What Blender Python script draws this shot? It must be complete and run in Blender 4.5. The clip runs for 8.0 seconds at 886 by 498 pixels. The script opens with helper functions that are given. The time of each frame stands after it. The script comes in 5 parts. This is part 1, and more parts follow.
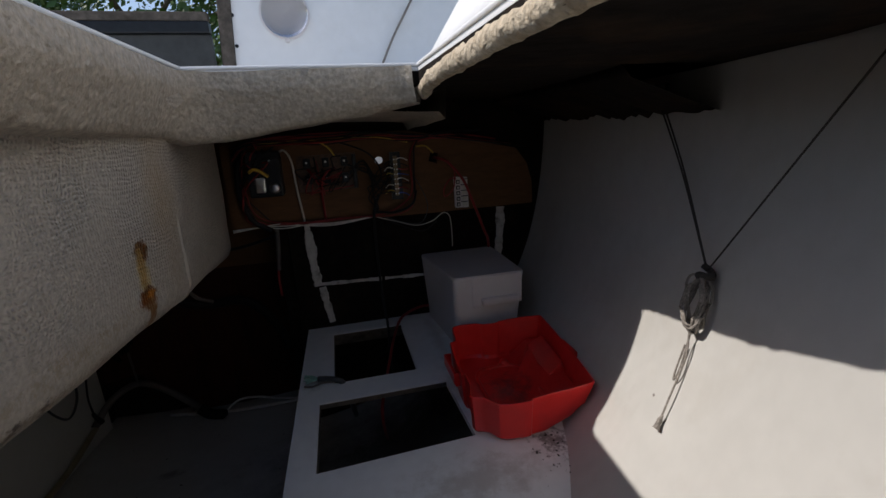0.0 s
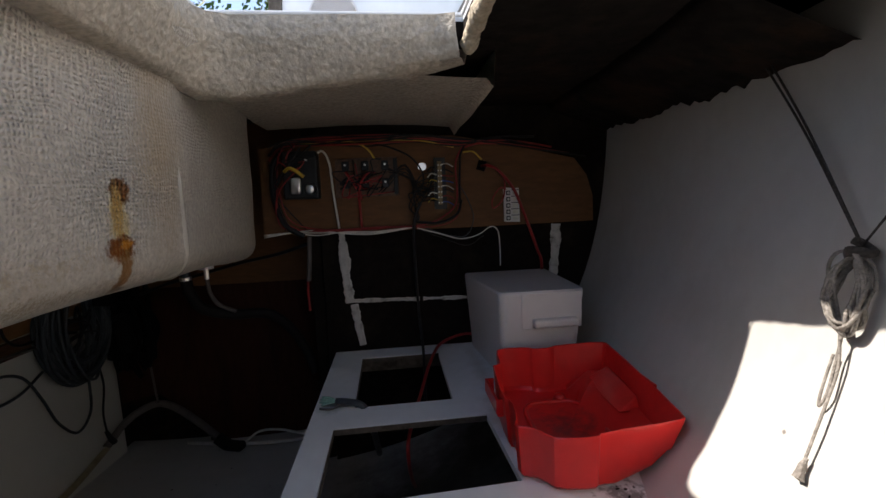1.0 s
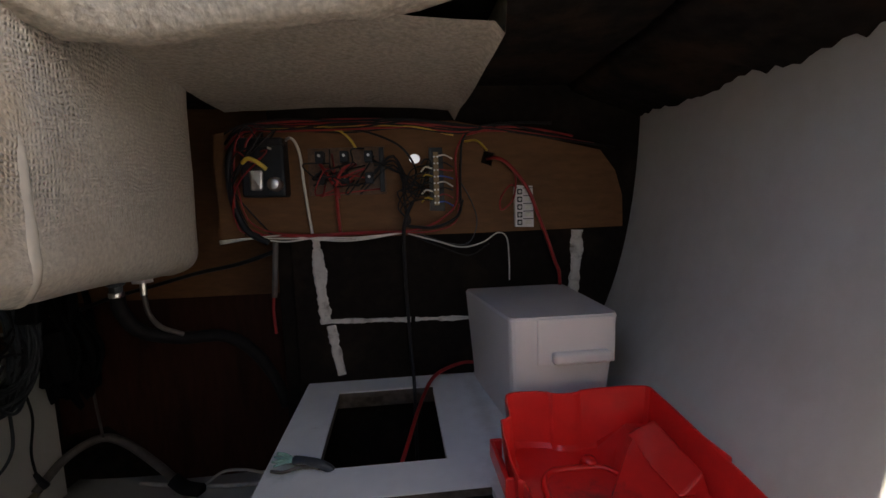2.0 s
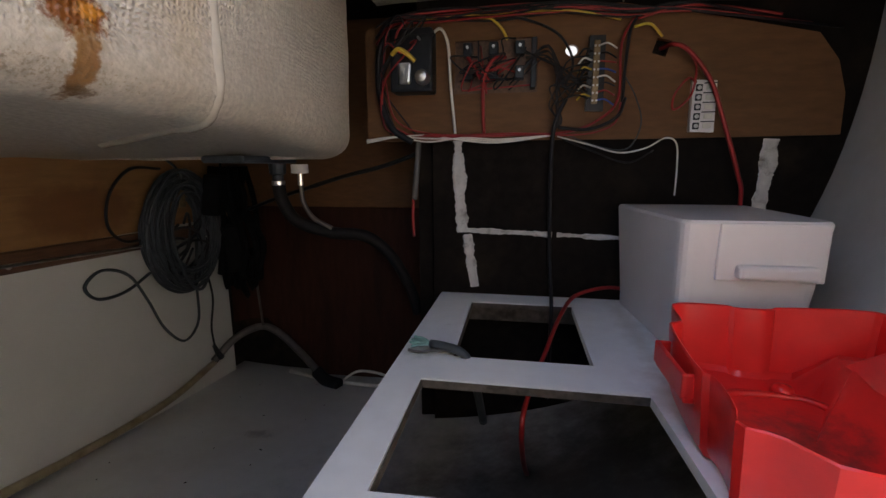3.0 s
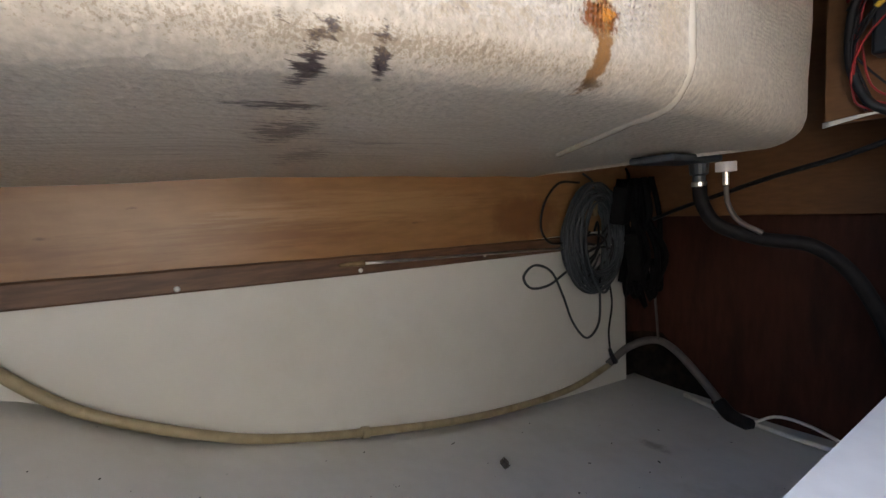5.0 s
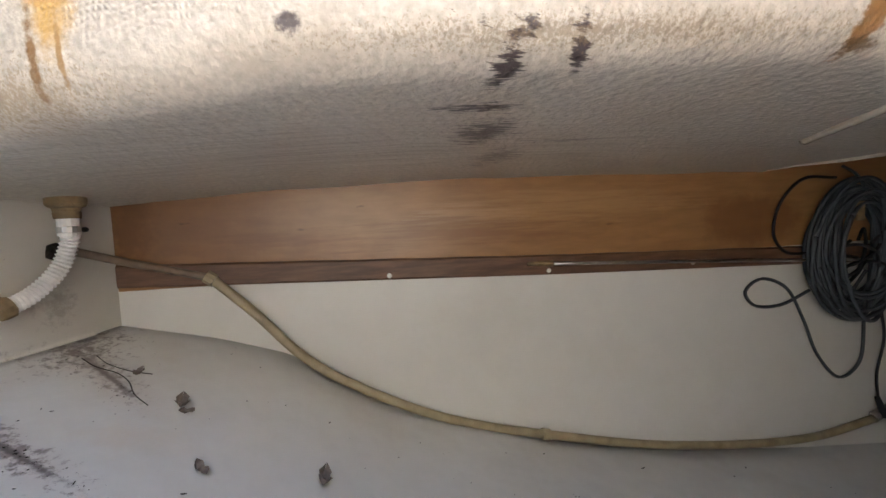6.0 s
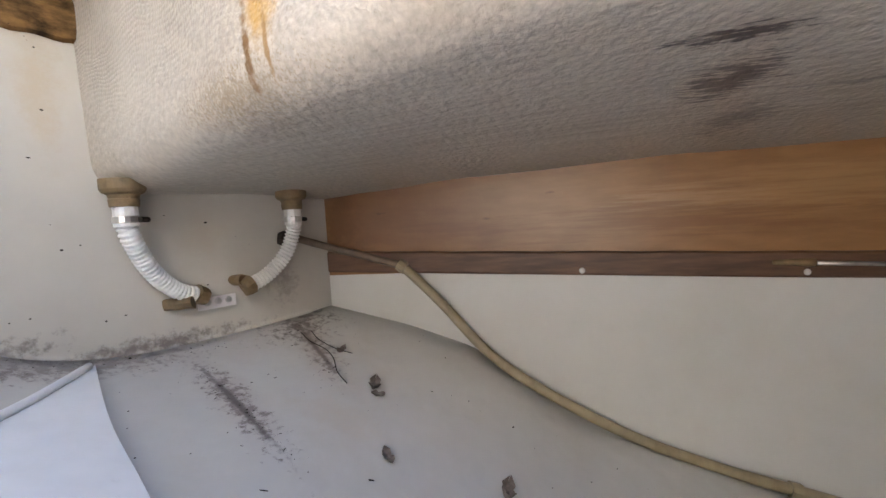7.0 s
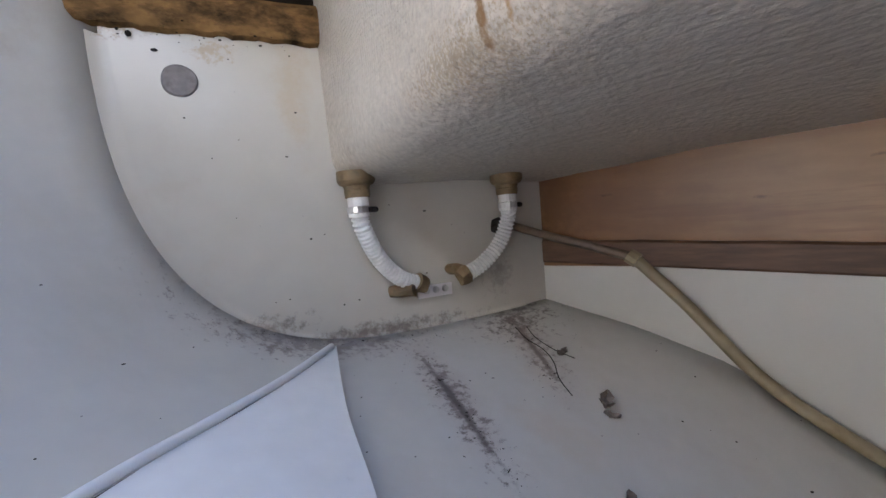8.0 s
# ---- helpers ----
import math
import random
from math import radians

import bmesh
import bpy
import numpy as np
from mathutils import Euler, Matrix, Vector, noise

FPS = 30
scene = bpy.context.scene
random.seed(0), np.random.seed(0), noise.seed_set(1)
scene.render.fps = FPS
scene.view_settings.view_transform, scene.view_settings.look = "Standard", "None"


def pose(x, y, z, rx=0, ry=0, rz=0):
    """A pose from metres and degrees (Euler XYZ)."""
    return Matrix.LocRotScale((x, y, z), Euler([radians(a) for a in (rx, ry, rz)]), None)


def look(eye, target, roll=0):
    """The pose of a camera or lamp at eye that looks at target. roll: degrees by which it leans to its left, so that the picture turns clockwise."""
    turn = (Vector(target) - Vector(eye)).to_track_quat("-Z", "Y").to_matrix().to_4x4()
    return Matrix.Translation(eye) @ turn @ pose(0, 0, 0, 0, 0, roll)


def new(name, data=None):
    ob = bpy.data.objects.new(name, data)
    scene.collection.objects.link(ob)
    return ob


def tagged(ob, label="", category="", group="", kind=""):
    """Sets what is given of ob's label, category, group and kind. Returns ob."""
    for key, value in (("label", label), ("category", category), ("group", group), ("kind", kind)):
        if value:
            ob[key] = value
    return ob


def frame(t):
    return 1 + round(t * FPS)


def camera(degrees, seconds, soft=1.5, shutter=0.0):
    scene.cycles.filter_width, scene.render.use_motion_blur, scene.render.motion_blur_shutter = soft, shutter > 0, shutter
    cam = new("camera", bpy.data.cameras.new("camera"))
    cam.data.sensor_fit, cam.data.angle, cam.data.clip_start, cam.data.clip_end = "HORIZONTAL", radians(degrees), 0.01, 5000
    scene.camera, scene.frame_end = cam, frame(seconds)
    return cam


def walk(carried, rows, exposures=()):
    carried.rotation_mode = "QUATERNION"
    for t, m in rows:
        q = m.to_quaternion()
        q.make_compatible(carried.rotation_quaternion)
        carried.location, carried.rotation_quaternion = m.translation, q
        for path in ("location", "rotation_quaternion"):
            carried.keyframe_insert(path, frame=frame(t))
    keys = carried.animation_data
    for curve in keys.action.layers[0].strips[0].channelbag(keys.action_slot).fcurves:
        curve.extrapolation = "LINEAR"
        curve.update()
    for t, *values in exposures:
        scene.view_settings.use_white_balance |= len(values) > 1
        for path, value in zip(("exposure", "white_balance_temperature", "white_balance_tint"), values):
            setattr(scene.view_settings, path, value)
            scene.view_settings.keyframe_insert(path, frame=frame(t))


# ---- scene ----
cam = camera(91, 8.0)
PATH = [
    (0, (0.073, 0.079, 0.719), (0.512, 1.953, 0.177), -2.9),
    (0.3, (0.095, 0.113, 0.610), (0.464, 2.031, 0.193), -2.9),
    (0.5, (0.106, 0.138, 0.571), (0.358, 2.089, 0.210), -3.0),
    (0.7, (0.112, 0.173, 0.558), (0.300, 2.140, 0.253), -2.7),
    (1, (0.116, 0.214, 0.533), (0.346, 2.182, 0.268), -2.1),
    (1.2, (0.120, 0.255, 0.527), (0.400, 2.219, 0.276), -1.5),
    (2.3, (0.180, 0.524, 0.488), (0.268, 2.508, 0.250), -2.0),
    (2.5, (0.154, 0.536, 0.442), (0.065, 2.513, 0.150), -0.6),
    (3, (0.111, 0.520, 0.348), (-0.223, 2.455, -0.031), -0.2),
    (3.5, (0.080, 0.481, 0.320), (-0.641, 2.319, 0.000), -2.5),
    (4, (0.065, 0.497, 0.305), (-1.192, 2.023, 0.007), -4.8),
    (4.2, (0.038, 0.445, 0.296), (-1.222, 1.966, -0.019), -6.2),
    (5.3, (0.048, 0.444, 0.284), (-1.722, 1.357, 0.143), -2.6),
    (5.5, (0.057, 0.430, 0.276), (-1.760, 1.256, 0.160), -2.9),
    (6, (0.047, 0.442, 0.281), (-1.923, 0.759, 0.147), -2.9),
    (6.5, (-0.022, 0.426, 0.290), (-2.015, 0.352, 0.132), -2.6),
    (7, (-0.039, 0.425, 0.272), (-1.972, -0.073, 0.151), -3.4),
    (7.5, (-0.084, 0.382, 0.285), (-1.860, -0.525, 0.130), -4.5),
    (8, (-0.113, 0.342, 0.278), (-1.642, -0.941, 0.146), -4.6),
]
EXPOSURES = [(0, -0.17, 6400, 14), (0.5, 0.51, 6350, 13), (1, 0.91, 6600, 14), (2.5, 1.95, 7000, 16), (3, 2.30, 7000, 16), (3.5, 2.71, 6900, 14), (4.2, 2.87, 6550, 13), (5.5, 3.42, 6700, 13), (6.5, 3.49, 6650, 14), (7.5, 3.27, 6300, 15), (8, 2.98, 6050, 15)]
walk(cam, [(t, look(eye, target, roll)) for t, eye, target, roll in PATH], exposures=EXPOSURES)

# ---- light and exposure ----
world = bpy.data.worlds.new("sky")
scene.world = world
world.use_nodes = True
wn = world.node_tree.nodes
sky = wn.new("ShaderNodeTexSky")
sky.sky_type = "NISHITA"
sky.sun_disc = False
SUN_WAY = Vector((0.476, -0.134, -0.51)).normalized()
sky.sun_elevation = math.asin(-SUN_WAY.z)
sky.sun_rotation = math.atan2(-SUN_WAY.x, -SUN_WAY.y)
world.node_tree.links.new(sky.outputs[0], wn["Background"].inputs[0])
wn["Background"].inputs[1].default_value = 0.15
sun = new("sun", bpy.data.lights.new("sun", "SUN"))
sun.data.energy, sun.data.angle, sun.data.color = 4.0, radians(0.6), (1.0, 0.95, 0.87)
sun.matrix_world = Matrix.Translation((-2, 1.5, 3)) @ SUN_WAY.to_track_quat("-Z", "Y").to_matrix().to_4x4()


# ---- materials ----
def material(name, colour, rough=0.6, metal=0.0, spots=None, spot_scale=6.0, spot_low=0.5, spot_high=0.7, grain=60.0, vary=0.12,
             bump=0.1, bump_scale=60.0, stretch=(1, 1, 1), bump_distance=0.004, gloss=0.5):
    m = bpy.data.materials.new(name)
    m.use_nodes = True
    n, l = m.node_tree.nodes, m.node_tree.links
    b = n["Principled BSDF"]
    b.inputs["Roughness"].default_value, b.inputs["Metallic"].default_value = rough, metal
    b.inputs["Specular IOR Level"].default_value = gloss
    co = n.new("ShaderNodeTexCoord")
    mp = n.new("ShaderNodeMapping")
    mp.inputs["Scale"].default_value = stretch
    l.new(co.outputs["Object"], mp.inputs[0])
    g = n.new("ShaderNodeTexNoise")
    g.inputs["Scale"].default_value, g.inputs["Detail"].default_value = grain, 6
    l.new(mp.outputs[0], g.inputs["Vector"])
    r = n.new("ShaderNodeValToRGB")
    r.color_ramp.elements[0].position, r.color_ramp.elements[1].position = 0.3, 0.7
    r.color_ramp.elements[0].color = (*[c * (1 - vary) for c in colour], 1)
    r.color_ramp.elements[1].color = (*[min(1, c * (1 + vary)) for c in colour], 1)
    l.new(g.outputs[0], r.inputs[0])
    out = r.outputs[0]
    if spots:
        s = n.new("ShaderNodeTexNoise")
        s.inputs["Scale"].default_value, s.inputs["Detail"].default_value, s.inputs["Roughness"].default_value = spot_scale, 8, 0.65
        l.new(mp.outputs[0], s.inputs["Vector"])
        q = n.new("ShaderNodeMapRange")
        q.inputs[1].default_value, q.inputs[2].default_value = spot_low, spot_high
        l.new(s.outputs[0], q.inputs[0])
        x = n.new("ShaderNodeMix")
        x.data_type = "RGBA"
        l.new(q.outputs[0], x.inputs["Factor"])
        l.new(out, x.inputs["A"])
        x.inputs["B"].default_value = (*spots, 1)
        out = x.outputs["Result"]
    l.new(out, b.inputs["Base Color"])
    if bump:
        t = n.new("ShaderNodeTexNoise")
        t.inputs["Scale"].default_value, t.inputs["Detail"].default_value = bump_scale, 5
        l.new(mp.outputs[0], t.inputs["Vector"])
        u = n.new("ShaderNodeBump")
        u.inputs["Strength"].default_value, u.inputs["Distance"].default_value = bump, bump_distance
        l.new(t.outputs[0], u.inputs["Height"])
        l.new(u.outputs[0], b.inputs["Normal"])
    return m


def stain(m, centre, size, colour, scale=14.0, edge=0.35, soft=0.25, strength=1.0, turn=(0, 0, 0), drawn=(1, 1, 1)):
    """Lays one ragged stain round a place over a material's colour."""
    n, l = m.node_tree.nodes, m.node_tree.links
    b = n["Principled BSDF"]
    old = b.inputs["Base Color"].links[0].from_socket
    co = n.new("ShaderNodeTexCoord")
    mp = n.new("ShaderNodeMapping")
    mp.vector_type = "TEXTURE"
    mp.inputs["Location"].default_value, mp.inputs["Scale"].default_value = centre, size
    mp.inputs["Rotation"].default_value = [radians(a) for a in turn]
    l.new(co.outputs["Object"], mp.inputs[0])
    ln = n.new("ShaderNodeVectorMath")
    ln.operation = "LENGTH"
    l.new(mp.outputs[0], ln.inputs[0])
    no = n.new("ShaderNodeTexNoise")
    no.inputs["Scale"].default_value, no.inputs["Detail"].default_value, no.inputs["Roughness"].default_value = scale, 7, 0.7
    dr = n.new("ShaderNodeMapping")
    dr.inputs["Scale"].default_value = drawn
    l.new(co.outputs["Object"], dr.inputs[0])
    l.new(dr.outputs[0], no.inputs["Vector"])
    a = n.new("ShaderNodeMath")
    a.operation = "MULTIPLY_ADD"
    l.new(no.outputs[0], a.inputs[0])
    a.inputs[1].default_value = edge * 4
    l.new(ln.outputs["Value"], a.inputs[2])
    q = n.new("ShaderNodeMapRange")
    q.interpolation_type = "SMOOTHSTEP"
    mid = 1.0 + edge * 2 - edge * 1.0
    q.inputs[1].default_value, q.inputs[2].default_value = mid - soft, mid + soft
    q.inputs[3].default_value, q.inputs[4].default_value = strength, 0.0
    l.new(a.outputs[0], q.inputs[0])
    x = n.new("ShaderNodeMix")
    x.data_type = "RGBA"
    l.new(q.outputs[0], x.inputs["Factor"])
    l.new(old, x.inputs["A"])
    x.inputs["B"].default_value = (*colour, 1)
    l.new(x.outputs["Result"], b.inputs["Base Color"])
    return m


def weave(m, period=0.007, strength=0.6):
    """Adds the relief of coarse glass cloth on the upright faces and drawn-out streaks below them."""
    n, l = m.node_tree.nodes, m.node_tree.links
    b = n["Principled BSDF"]
    old = b.inputs["Normal"].links[0].from_socket
    co = n.new("ShaderNodeTexCoord")
    warp = n.new("ShaderNodeTexNoise")
    warp.inputs["Scale"].default_value, warp.inputs["Detail"].default_value = 9, 3
    l.new(co.outputs["Object"], warp.inputs["Vector"])
    mix = n.new("ShaderNodeMix")
    mix.data_type = "VECTOR"
    mix.inputs["Factor"].default_value = 0.045
    l.new(co.outputs["Object"], mix.inputs["A"])
    l.new(warp.outputs["Color"], mix.inputs["B"])
    w = []
    for direction in ("Y", "Z"):
        t = n.new("ShaderNodeTexWave")
        t.bands_direction = direction
        t.inputs["Scale"].default_value, t.inputs["Distortion"].default_value = 0.31416 / period, 2.2
        t.inputs["Detail"].default_value, t.inputs["Detail Scale"].default_value = 2.0, 1.0
        l.new(mix.outputs["Result"], t.inputs["Vector"])
        w.append(t)
    a = n.new("ShaderNodeMath")
    a.operation = "MULTIPLY"
    l.new(w[0].outputs["Fac"], a.inputs[0])
    l.new(w[1].outputs["Fac"], a.inputs[1])
    patch = n.new("ShaderNodeTexNoise")
    patch.inputs["Scale"].default_value, patch.inputs["Detail"].default_value = 6, 4
    l.new(co.outputs["Object"], patch.inputs["Vector"])
    pr = n.new("ShaderNodeMapRange")
    pr.inputs[1].default_value, pr.inputs[2].default_value, pr.inputs[3].default_value = 0.40, 0.60, 0.40
    l.new(patch.outputs[0], pr.inputs[0])
    sep = n.new("ShaderNodeSeparateXYZ")
    l.new(co.outputs["Object"], sep.inputs[0])
    zr = n.new("ShaderNodeMapRange")
    zr.inputs[1].default_value, zr.inputs[2].default_value = 0.435, 0.54
    l.new(sep.outputs["Z"], zr.inputs[0])
    k = n.new("ShaderNodeMath")
    k.operation = "MULTIPLY"
    l.new(pr.outputs[0], k.inputs[0])
    l.new(zr.outputs[0], k.inputs[1])
    h = n.new("ShaderNodeMath")
    h.operation = "MULTIPLY"
    l.new(a.outputs[0], h.inputs[0])
    l.new(k.outputs[0], h.inputs[1])
    mp = n.new("ShaderNodeMapping")
    mp.inputs["Scale"].default_value = (150, 30, 110)
    l.new(co.outputs["Object"], mp.inputs[0])
    st = n.new("ShaderNodeTexNoise")
    st.inputs["Scale"].default_value, st.inputs["Detail"].default_value = 1.0, 4
    l.new(mp.outputs[0], st.inputs["Vector"])
    add = n.new("ShaderNodeMath")
    add.operation = "MULTIPLY_ADD"
    l.new(st.outputs[0], add.inputs[0])
    add.inputs[1].default_value = 0.15
    l.new(h.outputs[0], add.inputs[2])
    u = n.new("ShaderNodeBump")
    u.inputs["Strength"].default_value, u.inputs["Distance"].default_value = strength, 0.003
    l.new(add.outputs[0], u.inputs["Height"])
    l.new(old, u.inputs["Normal"])
    l.new(u.outputs[0], b.inputs["Normal"])
    return m


GEL = material("white_gelcoat", (0.58, 0.565, 0.525), 0.30, spots=(0.45, 0.415, 0.355), spot_scale=3.2, spot_low=0.50, spot_high=0.95, grain=25, vary=0.03, bump=0.06, bump_scale=12)
CABIN = material("cabin_white_paint", (0.84, 0.84, 0.83), 0.35, spots=(0.70, 0.69, 0.66), spot_scale=3, spot_low=0.55, spot_high=0.9, grain=25, vary=0.02, bump=0.05, bump_scale=14)
GEL_TRANSOM = material("transom_gelcoat", (0.545, 0.515, 0.445), 0.25, spots=(0.47, 0.40, 0.30), spot_scale=4.0, spot_low=0.60, spot_high=0.9, grain=20, vary=0.03, bump=0.05, bump_scale=9)
LINER = material("liner_paint", (0.68, 0.665, 0.61), 0.5, spots=(0.58, 0.56, 0.48), spot_scale=2.5, spot_low=0.5, spot_high=0.9, grain=14, vary=0.02, bump=0.05, bump_scale=20)
FIBRE = material("bare_fibreglass", (0.48, 0.428, 0.35), 0.36, spots=(0.37, 0.31, 0.235), spot_scale=5, spot_low=0.52, spot_high=0.85, grain=140, vary=0.18, bump=0.7, bump_scale=85, bump_distance=0.005)
WOOD = material("varnished_plywood", (0.315, 0.165, 0.066), 0.33, spots=(0.19, 0.085, 0.036), spot_scale=1.7, spot_low=0.50, spot_high=0.85, grain=9, vary=0.13, bump=0.05, bump_scale=50, stretch=(4, 1.3, 6))
BATTEN = material("dark_teak", (0.125, 0.064, 0.034), 0.5, spots=(0.07, 0.035, 0.02), spot_scale=6, grain=14, vary=0.3, bump=0.1, bump_scale=60, stretch=(8, 1, 8))
PLY = material("brown_plywood", (0.150, 0.072, 0.030), 0.65, spots=(0.105, 0.05, 0.022), spot_scale=3, spot_low=0.5, spot_high=0.8, grain=22, vary=0.15, bump=0.1, bump_scale=60, stretch=(1, 1, 4), gloss=0.25)
ROTTEN = material("rotten_wood", (0.20, 0.115, 0.045), 0.85, spots=(0.03, 0.018, 0.010), spot_scale=17, spot_low=0.45, spot_high=0.65, grain=40, vary=0.35, bump=0.8, bump_scale=50, bump_distance=0.006, stretch=(1, 1, 2), gloss=0.15)
REDWOOD = material("red_brown_bulkhead", (0.050, 0.018, 0.011), 0.55, spots=(0.022, 0.010, 0.007), spot_scale=3, grain=16, vary=0.2, bump=0.08, stretch=(4, 4, 0.8), gloss=0.15)
BLACK = material("black_bulkhead_paint", (0.010, 0.0075, 0.0062), 0.8, spots=(0.024, 0.017, 0.012), spot_scale=7, grain=40, vary=0.3, bump=0.2, bump_scale=45, gloss=0.1)
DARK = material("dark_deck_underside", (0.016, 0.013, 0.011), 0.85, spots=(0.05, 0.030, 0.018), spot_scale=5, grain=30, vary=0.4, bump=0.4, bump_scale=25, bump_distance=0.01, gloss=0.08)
WHITE = material("white_board_paint", (0.84, 0.85, 0.85), 0.45, spots=(0.36, 0.32, 0.29), spot_scale=11, spot_low=0.66, spot_high=0.9, grain=30, vary=0.03, bump=0.08, bump_scale=35)
EDGE = material("board_edge", (0.10, 0.085, 0.07), 0.8, spots=(0.05, 0.04, 0.03), spot_scale=20, grain=60, vary=0.3, bump=0.3, gloss=0.15)
TAPE = material("white_sealant", (0.60, 0.575, 0.54), 0.7, spots=(0.16, 0.14, 0.12), spot_scale=30, spot_low=0.52, spot_high=0.72, bump=0.5, bump_scale=40)
RED = material("red_plastic", (0.78, 0.030, 0.026), 0.28, spots=(0.66, 0.020, 0.019), spot_scale=5, spot_low=0.4, spot_high=0.8, grain=30, vary=0.06, bump=0.06, bump_scale=120)
BOX = material("white_plastic", (0.74, 0.70, 0.69), 0.42, spots=(0.6, 0.55, 0.52), spot_scale=4, spot_low=0.55, spot_high=0.9, grain=20, vary=0.02, bump=0.03)
BRASS = material("old_brass", (0.22, 0.15, 0.075), 0.6, 0.25, spots=(0.14, 0.11, 0.06), spot_scale=40, grain=80, vary=0.3, bump=0.3, bump_scale=90)
HOSE_WHITE = material("white_hose", (0.78, 0.77, 0.73), 0.4, spots=(0.55, 0.5, 0.42), spot_scale=14, spot_low=0.55, spot_high=0.9, bump=0.05)
HOSE = material("yellowed_clear_hose", (0.34, 0.28, 0.17), 0.3, spots=(0.22, 0.17, 0.09), spot_scale=12, grain=30, vary=0.15, bump=0.05)
TANGLE = material("dull_black_rubber", (0.008, 0.008, 0.008), 0.9, grain=40, vary=0.3, bump=0.2, gloss=0.12)
HOSE_DARK = material("dark_hose", (0.010, 0.009, 0.009), 0.7, grain=40, vary=0.3, bump=0.1, gloss=0.2)
HOSE_OLD = material("brown_old_hose", (0.165, 0.120, 0.082), 0.35, spots=(0.09, 0.06, 0.04), spot_scale=25, grain=40, vary=0.2, bump=0.1)
HOSE_GREY = material("grey_hose", (0.10, 0.088, 0.078), 0.5, grain=40, vary=0.2, bump=0.1)
STEEL = material("stainless_steel", (0.62, 0.61, 0.58), 0.3, 1.0, grain=80, vary=0.1, bump=0.05)
WIRE_BLACK = material("black_wire", (0.018, 0.018, 0.019), 0.45, grain=50, vary=0.3, bump=0.05, gloss=0.2)
CABLE_GREY = material("grey_cable", (0.050, 0.058, 0.064), 0.45, grain=50, vary=0.25, bump=0.05, gloss=0.3)
WIRE_RED = material("red_wire", (0.30, 0.016, 0.016), 0.4, grain=50, vary=0.15, bump=0.03)
WIRE_WHITE = material("white_wire", (0.72, 0.69, 0.62), 0.4, grain=50, vary=0.1, bump=0.03)
WIRE_YELLOW = material("yellow_wire", (0.62, 0.42, 0.05), 0.4, grain=50, vary=0.1, bump=0.03)
WIRE_BLUE = material("blue_wire", (0.03, 0.08, 0.35), 0.4, grain=50, vary=0.1, bump=0.03)
ROPE = material("braided_rope", (0.30, 0.27, 0.235), 0.85, spots=(0.16, 0.14, 0.12), spot_scale=18, spot_low=0.4, spot_high=0.7, grain=220, vary=0.35, bump=0.8, bump_scale=260)
ROPE_DARK = material("tarred_rope", (0.055, 0.048, 0.042), 0.9, grain=200, vary=0.4, bump=0.8, bump_scale=260)
LEAF = material("dry_leaf", (0.15, 0.122, 0.10), 0.85, spots=(0.05, 0.035, 0.025), spot_scale=60, grain=90, vary=0.3, bump=0.4)
CRUMB_AND_SHADE = material("black_dirt_and_gap_shade", (0.03, 0.025, 0.02), 0.95, grain=90, vary=0.5, bump=0.3, gloss=0.1)
VERDIGRIS = material("verdigris", (0.28, 0.50, 0.42), 0.8, grain=90, vary=0.3, bump=0.5)
FLEECE = material("raw_glass_edge", (0.55, 0.46, 0.33), 0.9, spots=(0.30, 0.22, 0.13), spot_scale=30, grain=120, vary=0.25, bump=1.0, bump_scale=110, bump_distance=0.008)
CHIP = material("bare_circuit_module", (0.012, 0.014, 0.017), 0.4, grain=60, vary=0.3, bump=0.1, gloss=0.3)
GREY_PLUG = material("grey_plug", (0.20, 0.185, 0.18), 0.6, spots=(0.12, 0.10, 0.095), spot_scale=60, grain=70, vary=0.2, bump=0.2)
SMOKED = material("dark_grey_board", (0.05, 0.052, 0.05), 0.5, grain=30, vary=0.2, bump=0.1, gloss=0.3)
GREEN = material("green_leaf", (0.07, 0.13, 0.025), 0.55, grain=6, vary=0.35, bump=0)
BARK = material("bark", (0.12, 0.09, 0.065), 0.9, grain=20, vary=0.3, bump=0.5, bump_scale=20)
GRASS = material("grass_ground", (0.07, 0.09, 0.03), 0.9, spots=(0.12, 0.09, 0.06), spot_scale=0.6, grain=3, vary=0.3, bump=0.3)
GLASS = bpy.data.materials.new("clear_dome")
GLASS.use_nodes = True
gb = GLASS.node_tree.nodes["Principled BSDF"]
gb.inputs["Transmission Weight"].default_value, gb.inputs["Roughness"].default_value, gb.inputs["IOR"].default_value = 1.0, 0.03, 1.2

FIBRE_ROUGH = material("rough_chopped_fibreglass", (0.44, 0.38, 0.295), 0.5, spots=(0.26, 0.205, 0.14), spot_scale=26, spot_low=0.54, spot_high=0.9, grain=130, vary=0.25, bump=1.0, bump_scale=75, bump_distance=0.007)
# paler than the well: the highlight along its crease is put into the colour
SEAM = material("seam_with_caught_light", (0.53, 0.48, 0.395), 0.25, spots=(0.48, 0.42, 0.33), spot_scale=9, grain=60, vary=0.08, bump=0.15, bump_scale=40)
weave(FIBRE, 0.0062, 1.0)
stain(FIBRE, (-0.60, 0.60, 0.385), (0.34, 1.3, 0.05), (0.58, 0.54, 0.47), 30, 0.6, 0.3, 0.55, drawn=(5.0, 0.22, 1.0))
stain(FIBRE, (-0.62, 0.50, 0.380), (0.32, 1.2, 0.05), (0.30, 0.25, 0.19), 34, 0.75, 0.25, 0.5, drawn=(4.0, 0.15, 1.0))
